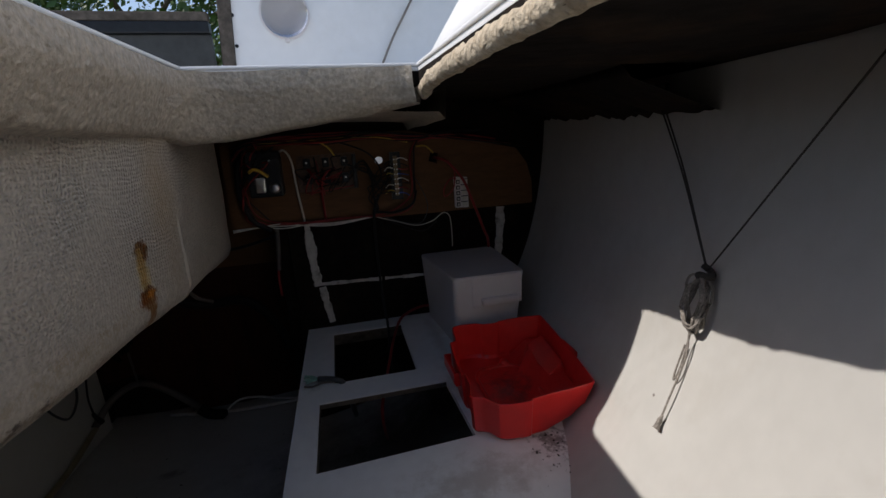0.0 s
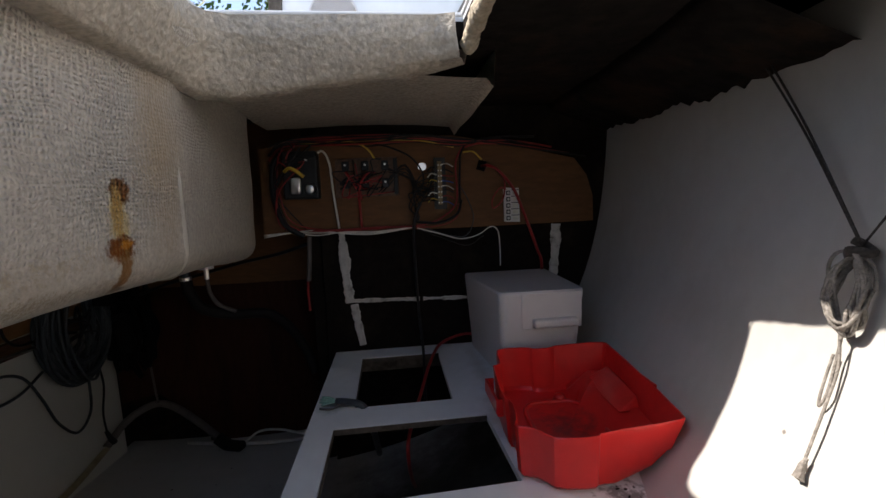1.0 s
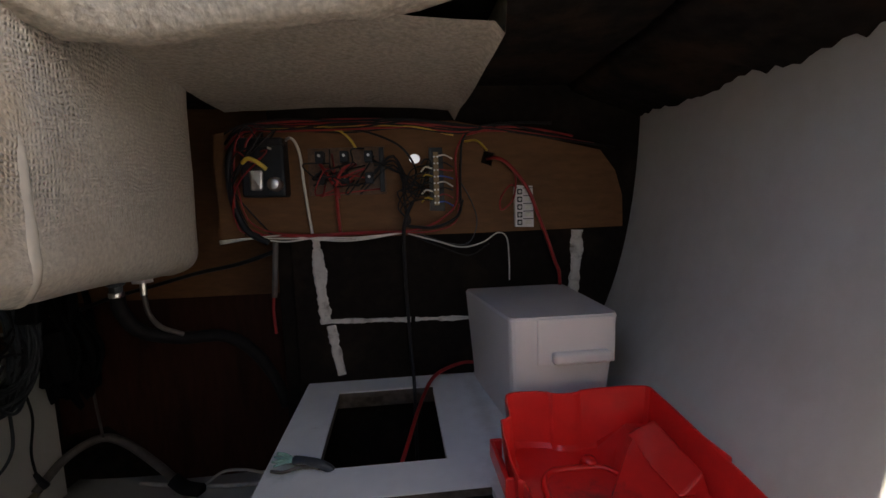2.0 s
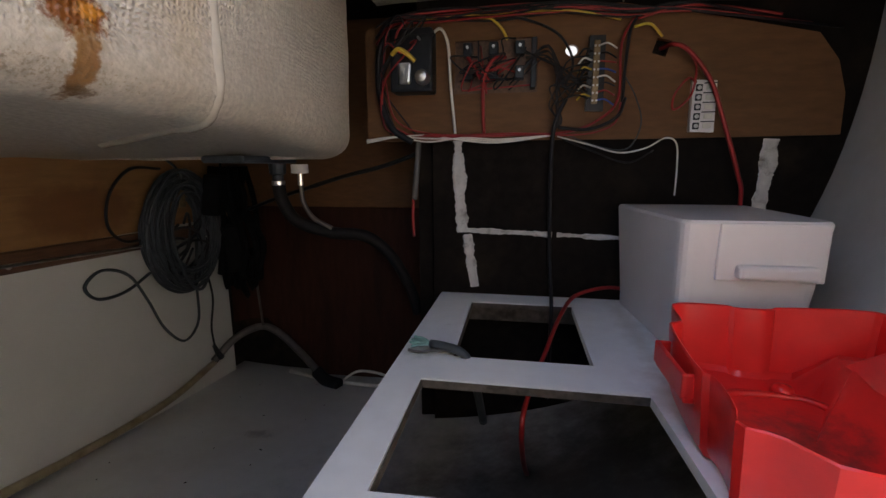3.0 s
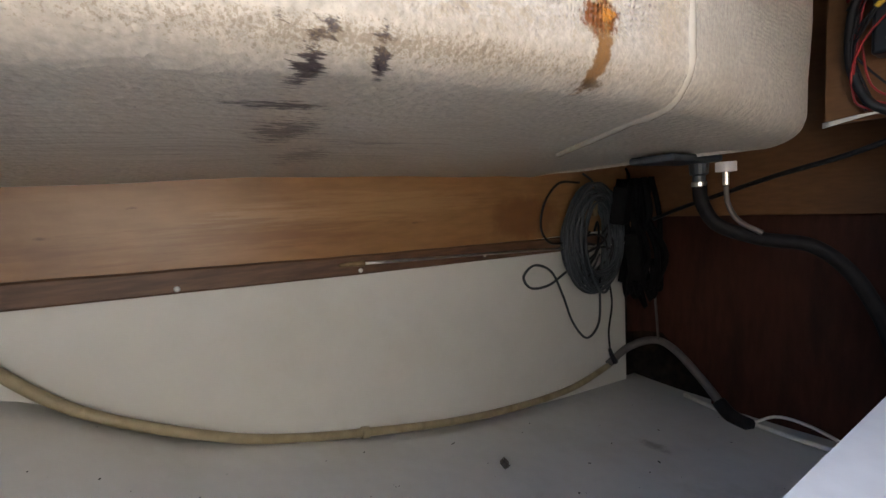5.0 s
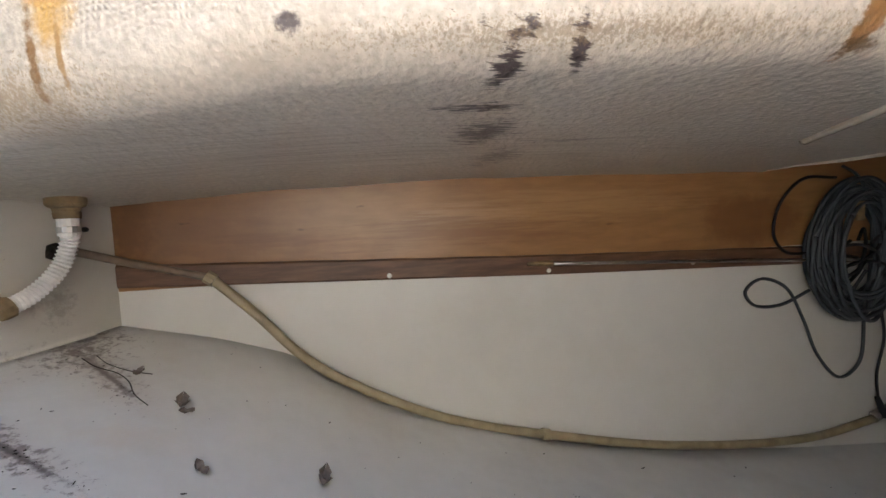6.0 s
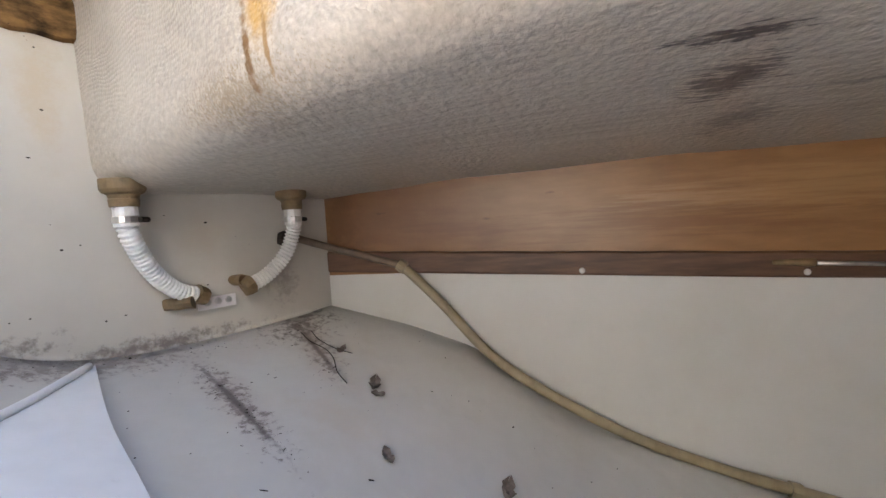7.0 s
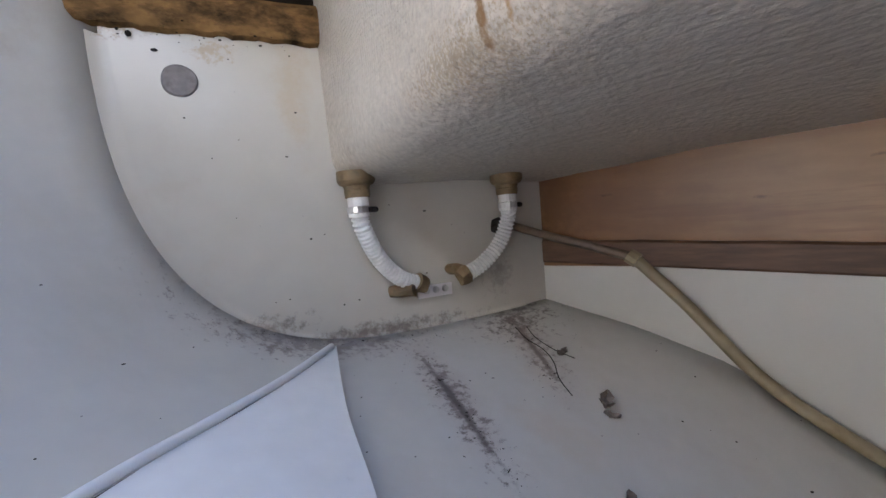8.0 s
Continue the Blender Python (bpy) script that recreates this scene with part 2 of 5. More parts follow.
stain(RED, (0.47, 1.06, 0.02), (0.085, 0.11, 0.03), (0.09, 0.025, 0.025), 35, 0.5, 0.5, 0.75)
stain(WHITE, (0.50, 0.86, 0), (0.10, 0.10, 0.02), (0.10, 0.09, 0.08), 45, 0.7, 0.3, 0.8)
stain(WHITE, (0.36, 1.17, 0), (0.06, 0.13, 0.02), (0.40, 0.35, 0.31), 30, 0.5, 0.8, 0.5)
stain(WHITE, (0.36, 1.45, 0), (0.03, 0.22, 0.02), (0.45, 0.40, 0.34), 30, 0.5, 0.8, 0.45)
stain(WHITE, (-0.06, 1.28, 0), (0.05, 0.045, 0.02), (0.40, 0.46, 0.42), 50, 0.5, 0.5, 0.6)
stain(WHITE, (0.30, 0.80, 0), (0.25, 0.10, 0.02), (0.42, 0.38, 0.33), 22, 0.6, 0.4, 0.5)
# figure, knots and water marks of the plywood
stain(WOOD, (-0.95, -0.05, 0.29), (0.1, 0.07, 0.13), (0.10, 0.045, 0.02), 30, 0.5, 0.4, 0.7)
stain(WOOD, (-0.95, 0.06, 0.29), (0.1, 0.30, 0.16), (0.17, 0.078, 0.033), 8, 0.35, 0.7, 0.7)
stain(WOOD, (-0.95, 1.42, 0.24), (0.1, 0.20, 0.09), (0.17, 0.07, 0.028), 9, 0.3, 0.25, 0.7)
stain(WOOD, (-0.95, 0.68, 0.29), (0.1, 0.24, 0.045), (0.47, 0.30, 0.16), 60, 0.6, 0.3, 0.6, drawn=(1, 0.12, 1.5))
stain(WOOD, (-0.95, 0.25, 0.26), (0.1, 0.22, 0.03), (0.18, 0.08, 0.035), 55, 0.6, 0.3, 0.5, drawn=(1, 0.10, 1.5))
stain(WOOD, (-0.95, 0.95, 0.30), (0.1, 0.60, 0.07), (0.44, 0.26, 0.115), 26, 0.6, 0.35, 0.55, drawn=(1, 0.18, 3.0))
stain(WOOD, (-0.95, 0.60, 0.25), (0.1, 0.70, 0.06), (0.21, 0.095, 0.04), 30, 0.65, 0.25, 0.55, drawn=(1, 0.15, 3.2))
for knot_y, knot_z in ((0.05, 0.30), (0.29, 0.275), (0.42, 0.32), (1.02, 0.25)):
    stain(WOOD, (-0.95, knot_y, knot_z), (0.1, 0.016, 0.004), (0.09, 0.04, 0.018), 120, 0.5, 0.4, 0.6)
# dirt gathered along the joints of the hull
DIRT = (0.13, 0.10, 0.085)
stain(GEL, (-0.555, -0.035, 0.05), (0.26, 0.050, 0.4), DIRT, 75, 0.75, 0.25, 0.95, (0, 0, 62))
stain(GEL, (-0.555, -0.035, 0.05), (0.20, 0.034, 0.4), (0.42, 0.37, 0.36), 28, 0.4, 0.7, 0.5, (0, 0, 62))
stain(GEL, (-0.50, -0.255, 0.1), (0.32, 0.085, 0.4), DIRT, 70, 0.75, 0.3, 0.9, (0, 0, 155))
stain(GEL, (-0.50, -0.255, 0.1), (0.24, 0.055, 0.4), (0.42, 0.37, 0.34), 26, 0.4, 0.7, 0.5, (0, 0, 155))
stain(GEL, (-0.77, -0.03, 0.06), (0.22, 0.052, 0.4), DIRT, 75, 0.75, 0.3, 0.9, (0, 0, 49))
stain(GEL, (-0.77, -0.03, 0.06), (0.17, 0.040, 0.4), (0.45, 0.38, 0.33), 24, 0.4, 0.7, 0.5, (0, 0, 49))
stain(GEL, (-0.84, -0.10, 0.08), (0.17, 0.13, 0.4), DIRT, 80, 0.75, 0.3, 0.9)
stain(GEL, (-0.545, -0.02, 0.05), (0.19, 0.008, 0.4), (0.10, 0.085, 0.08), 50, 0.4, 0.35, 0.9, (0, 0, 62))
stain(GEL, (-0.76, -0.02, 0.06), (0.15, 0.008, 0.4), (0.13, 0.10, 0.08), 50, 0.4, 0.35, 0.85, (0, 0, 49))
# browner and darker high up on the hull beside the transom
stain(GEL, (-0.10, -0.42, 0.56), (0.14, 0.14, 0.11), (0.30, 0.22, 0.13), 20, 0.45, 0.6, 0.65)
# further marks on the hull bottom
stain(GEL, (-0.60, 0.10, 0.0), (0.05, 0.10, 0.3), (0.55, 0.46, 0.36), 20, 0.5, 0.5, 0.4)
stain(GEL, (-0.60, 1.53, -0.40), (0.07, 0.03, 0.3), DIRT, 30, 0.5, 0.4, 0.6)
# hull below the floor board: grime, and the shade there painted in with it
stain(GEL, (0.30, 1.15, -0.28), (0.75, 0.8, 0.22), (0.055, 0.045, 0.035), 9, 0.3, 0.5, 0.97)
# single dirt spot on the starboard side
stain(GEL, (0.63, 0.705, 0.193), (0.007, 0.006, 0.006), DIRT, 60, 0.5, 0.2, 0.8)
# brown runs and specks on the transom
stain(GEL_TRANSOM, (-0.515, -0.285, 0.50), (0.035, 0.06, 0.13), (0.50, 0.41, 0.28), 30, 0.5, 0.5, 0.6)
stain(GEL_TRANSOM, (-0.42, -0.325, 0.555), (0.05, 0.06, 0.035), (0.42, 0.32, 0.19), 70, 0.7, 0.3, 0.7)
stain(GEL_TRANSOM, (-0.25, -0.40, 0.57), (0.16, 0.10, 0.018), (0.30, 0.20, 0.10), 80, 0.6, 0.35, 0.75)
stain(GEL_TRANSOM, (-0.60, -0.23, 0.095), (0.34, 0.20, 0.026), DIRT, 75, 0.65, 0.4, 0.7)
stain(GEL_TRANSOM, (-0.42, -0.28, 0.13), (0.14, 0.18, 0.032), DIRT, 75, 0.65, 0.4, 0.65)
stain(GEL_TRANSOM, (-0.70, -0.20, 0.28), (0.05, 0.06, 0.09), (0.48, 0.42, 0.33), 16, 0.5, 0.6, 0.45)
stain(GEL_TRANSOM, (-0.84, -0.13, 0.16), (0.05, 0.06, 0.06), DIRT, 60, 0.6, 0.4, 0.4)
# rust runs and mould on the cockpit well
RUST = (0.34, 0.125, 0.018)
stain(FIBRE, (-0.24, 0.950, 0.60), (0.08, 0.07, 0.16), (0.38, 0.26, 0.13), 14, 0.4, 0.7, 0.55)
stain(FIBRE, (-0.25, 0.850, 0.505), (0.06, 0.024, 0.070), (0.56, 0.42, 0.18), 60, 0.35, 0.25, 0.8)
stain(FIBRE, (-0.25, 0.855, 0.548), (0.06, 0.026, 0.026), (0.16, 0.058, 0.011), 110, 0.3, 0.14, 1.0)
stain(FIBRE, (-0.25, 0.848, 0.520), (0.06, 0.014, 0.050), (0.45, 0.27, 0.08), 110, 0.28, 0.15, 0.9)
stain(FIBRE, (-0.25, 0.848, 0.470), (0.06, 0.036, 0.026), (0.18, 0.055, 0.009), 110, 0.3, 0.14, 1.0)
stain(FIBRE, (-0.25, 0.858, 0.475), (0.06, 0.018, 0.014), (0.50, 0.19, 0.02), 150, 0.45, 0.15, 0.9)
stain(FIBRE, (-0.26, 0.855, 0.435), (0.07, 0.015, 0.048), (0.24, 0.11, 0.03), 120, 0.3, 0.15, 0.95)
stain(FIBRE, (-0.27, 0.858, 0.412), (0.07, 0.030, 0.010), (0.12, 0.07, 0.03), 120, 0.55, 0.25, 0.85)
stain(FIBRE, (-0.37, 0.185, 0.50), (0.10, 0.030, 0.08), (0.52, 0.31, 0.09), 70, 0.30, 0.35, 0.9)
stain(FIBRE, (-0.37, 0.175, 0.520), (0.10, 0.018, 0.05), RUST, 110, 0.5, 0.3, 0.9)
stain(FIBRE, (-0.365, 0.178, 0.392), (0.06, 0.018, 0.012), (0.17, 0.085, 0.03), 90, 0.35, 0.2, 0.9)
stain(FIBRE, (-0.365, 0.163, 0.428), (0.06, 0.008, 0.085), (0.20, 0.10, 0.03), 80, 0.35, 0.2, 0.95)
stain(FIBRE, (-0.36, 0.19, 0.44), (0.06, 0.005, 0.055), (0.33, 0.19, 0.07), 80, 0.35, 0.2, 0.9)
MOULD = (0.045, 0.030, 0.032)
for at, size, strength, turned in (
        ((-0.272, 0.515, 0.42), (0.030, 0.085, 0.06), 0.95, 0), ((-0.325, 0.565, 0.41), (0.085, 0.026, 0.06), 0.95, 6), ((-0.275, 0.575, 0.42), (0.040, 0.014, 0.05), 0.9, -10),
        ((-0.295, 0.620, 0.41), (0.065, 0.015, 0.05), 0.95, -14), ((-0.425, 0.565, 0.40), (0.032, 0.100, 0.06), 0.95, 0), ((-0.54, 0.600, 0.39), (0.16, 0.085, 0.06), 0.85, 0),
        ((-0.72, 0.67, 0.38), (0.18, 0.080, 0.06), 0.6, 0), ((-0.60, 0.75, 0.39), (0.022, 0.15, 0.06), 0.5, 0)):
    stain(FIBRE, at, size, MOULD, 50, 0.62, 0.10, strength, (0, 0, turned), (4.0, 0.6, 1.0))
stain(FIBRE, (-0.31, 0.387, 0.440), (0.08, 0.013, 0.012), MOULD, 110, 0.35, 0.25, 0.95)
stain(FIBRE, (-0.285, 0.62, 0.425), (0.09, 0.75, 0.026), (0.20, 0.14, 0.075), 300, 0.78, 0.25, 0.6)
stain(FIBRE, (-0.42, 0.12, 0.41), (0.12, 0.34, 0.065), (0.27, 0.19, 0.10), 300, 0.78, 0.25, 0.6)
stain(FIBRE, (-0.50, -0.10, 0.56), (0.14, 0.22, 0.24), (0.62, 0.575, 0.50), 12, 0.3, 0.7, 0.65)
stain(FIBRE, (-0.25, 0.60, 0.46), (0.09, 0.55, 0.03), (0.34, 0.26, 0.16), 95, 0.75, 0.3, 0.6)


# ---- mesh helpers ----
def mesh_object(name, bm, mat, parent=None, smooth=False, label=""):
    data = bpy.data.meshes.new(name)
    bm.normal_update()
    bm.to_mesh(data)
    bm.free()
    for m in (mat if isinstance(mat, (list, tuple)) else [mat]):
        data.materials.append(m)
    if smooth:
        for p in data.polygons:
            p.use_smooth = True
        if smooth != True:
            data.set_sharp_from_angle(angle=radians(smooth))
    ob = new(name, data)
    if parent:
        ob.parent = parent
    if label:
        tagged(ob, label)
    return ob


def part(name, bm, mat, parent, label="", smooth=False):
    return mesh_object(name, bm, mat, parent, smooth, label)


def thing(name, label, category, group="", kind=""):
    return tagged(new(name), label, category, group, kind)


def box(x0, y0, z0, x1, y1, z1, bevel=0.0, segments=2):
    bm = bmesh.new()
    bmesh.ops.create_cube(bm, size=1)
    for v in bm.verts:
        v.co = Vector(((x0 + x1) / 2 + v.co.x * (x1 - x0), (y0 + y1) / 2 + v.co.y * (y1 - y0), (z0 + z1) / 2 + v.co.z * (z1 - z0)))
    if bevel:
        bmesh.ops.bevel(bm, geom=bm.edges[:], offset=bevel, segments=segments, affect="EDGES", profile=0.5)
    return bm


def join(*bms):
    out = bmesh.new()
    for b in bms:
        d = bpy.data.meshes.new("joined")
        b.to_mesh(d)
        b.free()
        out.from_mesh(d)
        bpy.data.meshes.remove(d)
    return out


def moved(bm, m):
    bmesh.ops.transform(bm, matrix=m, verts=bm.verts[:])
    return bm


def grid(rows, closed=False):
    """A sheet through rows of points."""
    bm = bmesh.new()
    vs = [[bm.verts.new(p) for p in r] for r in rows]
    n = len(rows[0])
    for a, b in zip(vs, vs[1:]):
        for i in range(n if closed else n - 1):
            j = (i + 1) % n
            bm.faces.new((a[i], a[j], b[j], b[i]))
    return bm


def thicken(bm, amount):
    """Gives an open sheet a thickness, away from its normals."""
    bm.normal_update()
    bmesh.ops.solidify(bm, geom=bm.faces[:], thickness=amount)
    return bm


def plate(points, z0, z1, holes=()):
    """A flat board with an outline and holes, between two heights."""
    bm = bmesh.new()
    edges = []
    for loop in (points, *holes):
        vs = [bm.verts.new((*p, z1)) for p in loop]
        edges += [bm.edges.new((vs[i], vs[(i + 1) % len(vs)])) for i in range(len(vs))]
    bmesh.ops.triangle_fill(bm, use_beauty=True, edges=edges)
    bmesh.ops.recalc_face_normals(bm, faces=bm.faces[:])
    r = bmesh.ops.extrude_face_region(bm, geom=bm.faces[:])
    for v in r["geom"]:
        if isinstance(v, bmesh.types.BMVert):
            v.co.z = z0
    bmesh.ops.recalc_face_normals(bm, faces=bm.faces[:])
    return bm


def smooth_path(points, steps=8):
    """A Catmull-Rom curve through the points."""
    p = [Vector(q) for q in points]
    p = [p[0] * 2 - p[1]] + p + [p[-1] * 2 - p[-2]]
    out = []
    for i in range(1, len(p) - 2):
        for k in range(steps):
            t = k / steps
            a, b, c, d = p[i - 1], p[i], p[i + 1], p[i + 2]
            out.append(0.5 * (2 * b + (c - a) * t + (2 * a - 5 * b + 4 * c - d) * t * t + (3 * b - a - 3 * c + d) * t ** 3))
    out.append(p[-2])
    return out


def tube(points, radius, sides=8, steps=8, ribs=0.0, rib_length=0.006):
    """A round tube along a smooth path; radius may be a function of the way 0 to 1; ribs: height of corrugation."""
    path = smooth_path(points, steps)
    if ribs:
        length = sum((b - a).length for a, b in zip(path, path[1:]))
        count = max(8, int(length / rib_length * 4))
        acc = [0]
        for a, b in zip(path, path[1:]):
            acc.append(acc[-1] + (b - a).length)
        fine = []
        for k in range(count + 1):
            s = length * k / count
            i = min(len(path) - 2, max(0, int(np.searchsorted(acc, s)) - 1))
            w = (s - acc[i]) / max(1e-9, acc[i + 1] - acc[i])
            fine.append(path[i].lerp(path[i + 1], w))
        path = fine
    rows, up = [], None
    for i, q in enumerate(path):
        d = (path[min(i + 1, len(path) - 1)] - path[max(i - 1, 0)])
        d = d.normalized() if d.length > 1e-9 else Vector((0, 0, 1))
        if up is None:
            up = d.orthogonal().normalized()
        up = (up - d * up.dot(d)).normalized()
        side = d.cross(up)
        r = radius(i / (len(path) - 1)) if callable(radius) else radius
        if ribs:
            r += (0, ribs, ribs, 0)[i % 4]
        rows.append([q + up * r * math.cos(a) + side * r * math.sin(a) for a in [2 * math.pi * k / sides for k in range(sides)]])
    bm = grid(rows, True)
    bm.verts.ensure_lookup_table()
    bm.faces.new(bm.verts[:sides])
    bm.faces.new(bm.verts[-sides:])
    bmesh.ops.recalc_face_normals(bm, faces=bm.faces[:])
    return bm


def lathe(profile, sides=24, m=None):
    """A turned solid: profile of (radius, height)."""
    rows = [[(r * math.cos(a), r * math.sin(a), h) for a in [2 * math.pi * k / sides for k in range(sides)]] for r, h in profile]
    bm = grid(rows, True)
    bm.verts.ensure_lookup_table()
    for end in (bm.verts[:sides], bm.verts[-sides:]):
        bm.faces.new(end)
    bmesh.ops.recalc_face_normals(bm, faces=bm.faces[:])
    return moved(bm, m) if m else bm


def wobble(bm, amount, scale):
    for v in bm.verts:
        v.co += Vector(noise.noise_vector(v.co * scale)) * amount
    return bm


# ---- the hull ----
CENTRE, LINER_X = -0.70, -0.95
HULL_Y = (-0.09, 0.10, 0.25, 0.32, 0.47, 0.63, 0.83, 1.00, 1.20, 1.50, 2.05)
HULL_BOTTOM = (0.085, 0.040, -0.010, -0.060, -0.155, -0.21, -0.275, -0.32, -0.36, -0.40, -0.45)
HULL_WIDTH = (0.405, 0.78, 1.00, 1.10, 1.29, 1.42, 1.50, 1.53, 1.55, 1.57, 1.58)
HULL_TOP = (0.62, 0.72, 0.82, 0.84, 0.88, 0.92, 0.94, 0.94, 0.94, 0.94, 0.94)
HULL_SLANT = (0.45, 0.36, 0.26, 0.22, 0.12, 0.05, 0.0, 0.0, 0.0, 0.0, 0.0)
HULL_POWER = (2.95, 2.55, 2.6, 2.65, 2.75, 2.9, 3.0, 3.0, 3.0, 3.0, 3.0)


def hull_point(y, a):
    """A place on the inside of the hull: y along the boat; a from -0.3 (under the port liner) by 0 (keel) to 1 (deck edge)."""
    zb, w, zt, sl, n = (float(np.interp(y, HULL_Y, t)) for t in (HULL_BOTTOM, HULL_WIDTH, HULL_TOP, HULL_SLANT, HULL_POWER))
    if a < 0:
        x, z = CENTRE + a, zb + 0.15 * a * a
    elif a > 1:
        x, z = CENTRE + w, max(zt, 0.86)
    else:
        c, s = math.cos(a * math.pi / 2), math.sin(a * math.pi / 2)
        x, z = CENTRE + w * s ** (2 / n), zt - (zt - zb) * c ** (2 / n)
    return Vector((x, y - sl * (x - LINER_X), z))


def hull_on(x, y):
    """The hull's inside at a place in plan, and its upward normal."""
    def at(x, y):
        yy = y
        for _ in range(30):
            sl = float(np.interp(yy, HULL_Y, HULL_SLANT))
            yy = y + sl * (x - LINER_X)
        zb, w, zt, n = (float(np.interp(yy, HULL_Y, t)) for t in (HULL_BOTTOM, HULL_WIDTH, HULL_TOP, HULL_POWER))
        if x < CENTRE:
            return zb + 0.15 * (x - CENTRE) ** 2
        u = min(0.999, (x - CENTRE) / w)
        return zt - (zt - zb) * (1 - u ** n) ** (1 / n)
    h = 0.004
    z = at(x, y)
    return Vector((x, y, z)), Vector((-(at(x + h, y) - at(x - h, y)) / (2 * h), -(at(x, y + h) - at(x, y - h)) / (2 * h), 1)).normalized()


def hull_side(y, z):
    """The hull's starboard side at a place along and a height."""
    yy, x = y, 0.6
    for _ in range(25):
        zb, w, zt, sl, n = (float(np.interp(yy, HULL_Y, t)) for t in (HULL_BOTTOM, HULL_WIDTH, HULL_TOP, HULL_SLANT, HULL_POWER))
        v = min(1, max(0, (zt - z) / (zt - zb)))
        x = CENTRE + w * (1 - v ** n) ** (1 / n)
        yy = 0.5 * yy + 0.5 * (y + sl * (x - LINER_X))
    return Vector((x, y, z))


HULL_A = [-0.30, -0.2, -0.1, 0.0] + [0.02 + 0.98 * (k / 40) for k in range(41)] + [1.1]
HULL_YS = [-0.09 + 2.14 * k / 60 for k in range(61)]
hull_bm = grid([[hull_point(y, a) for a in HULL_A] for y in HULL_YS])
for v in hull_bm.verts:
    v.co.z = min(v.co.z, 0.815)
bmesh.ops.recalc_face_normals(hull_bm, faces=hull_bm.faces[:])
hull_bm.faces.ensure_lookup_table()
if hull_bm.faces[0].normal.z < 0:
    bmesh.ops.reverse_faces(hull_bm, faces=hull_bm.faces[:])
thicken(hull_bm, 0.012)
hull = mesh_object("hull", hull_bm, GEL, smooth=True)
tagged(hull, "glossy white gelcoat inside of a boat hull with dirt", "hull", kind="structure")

# transom: closes the hull aft, on a slant
TN = Vector((0.45, 1, 0)).normalized()
outline = [hull_point(-0.09, a) for a in HULL_A[:-1]]
transom_bm = bmesh.new()
ring = [transom_bm.verts.new(p + TN * 0.004) for p in outline]
top = [transom_bm.verts.new(Vector((p.x, p.y, 0.815)) + TN * 0.004) for p in outline]
for i in range(len(ring) - 1):
    transom_bm.faces.new((ring[i], ring[i + 1], top[i + 1], top[i]))
bmesh.ops.recalc_face_normals(transom_bm, faces=transom_bm.faces[:])
transom_bm.faces.ensure_lookup_table()
if transom_bm.faces[0].normal.dot(TN) < 0:
    bmesh.ops.reverse_faces(transom_bm, faces=transom_bm.faces[:])
thicken(transom_bm, 0.02)
tagged(mesh_object("wall_transom", transom_bm, GEL_TRANSOM), "smooth white gelcoat transom wall with brown stains", "wall", kind="structure")


def transom_at(x, z, off=0.0):
    return Vector((x, -0.09 - 0.45 * (x - LINER_X), z)) + TN * (0.004 + off)


# rounded joint between hull and transom
fillet_rows = []
for i in range(1, len(outline) - 1):
    p, a0 = outline[i], HULL_A[i]
    if p.z > 0.61:
        break
    d = (outline[i + 1] - outline[i - 1]).normalized()
    inward = TN.cross(d).normalized()
    if inward.dot(Vector((-0.6, 0, 0.45)) - Vector((p.x, 0, p.z))) < 0:
        inward = -inward
    reach = 0.009
    low, mid, far = p + TN * 0.0055 + inward * reach, p + TN * 0.0055 + inward * 0.001, hull_point(-0.09 + reach, a0) + inward * 0.0008
    fillet_rows.append([low * (1 - w) ** 2 + mid * 2 * w * (1 - w) + far * w * w for w in [k / 8 for k in range(9)]])
fillet_bm = grid(fillet_rows)
fillet_bm.normal_update()
fillet_bm.faces.ensure_lookup_table()
if fillet_bm.faces[60].normal.dot(TN) < 0:
    bmesh.ops.reverse_faces(fillet_bm, faces=fillet_bm.faces[:])
tagged(mesh_object("trim_fillet", fillet_bm, GEL_TRANSOM, smooth=True), "rounded dirty joint between hull and transom", "joint", kind="structure")

# port liner: white panel standing on the hull, wood above it
tagged(mesh_object("wall_port", box(LINER_X - 0.02, -0.10, -0.60, LINER_X, 1.935, 0.18, 0.002), LINER), "white painted side panel standing on the hull", "wall", kind="structure")
wood = mesh_object("wall_port_upper", box(LINER_X - 0.018, -0.085, 0.165, LINER_X + 0.002, 2.02, 0.42, 0.002), WOOD)
tagged(wood, "varnished brown plywood side panel under the cockpit", "wall", kind="structure")
batten_rows = []
for k in range(41):
    y = -0.08 + 1.90 * k / 40
    z0 = 0.174 - 0.037 * (y + 0.08) / 0.93 if y < 0.85 else 0.137 - 0.03 * (y - 0.85)
    z1 = z0 + 0.047 + 0.0006 * math.sin(k * 1.7)
    batten_rows.append([(LINER_X + 0.002, y, z0), (LINER_X + 0.012, y, z0), (LINER_X + 0.014, y, z0 + 0.004), (LINER_X + 0.014, y, z1 - 0.004), (LINER_X + 0.010, y, z1), (LINER_X + 0.002, y, z1)])
bbm = grid(batten_rows, True)
bbm.verts.ensure_lookup_table()
bbm.faces.new(bbm.verts[:6])
bbm.faces.new(bbm.verts[-6:])
bmesh.ops.recalc_face_normals(bbm, faces=bbm.faces[:])
batten = tagged(mesh_object("trim_batten", bbm, BATTEN), "dark stained wooden batten along the plywood edge", "trim", kind="structure")
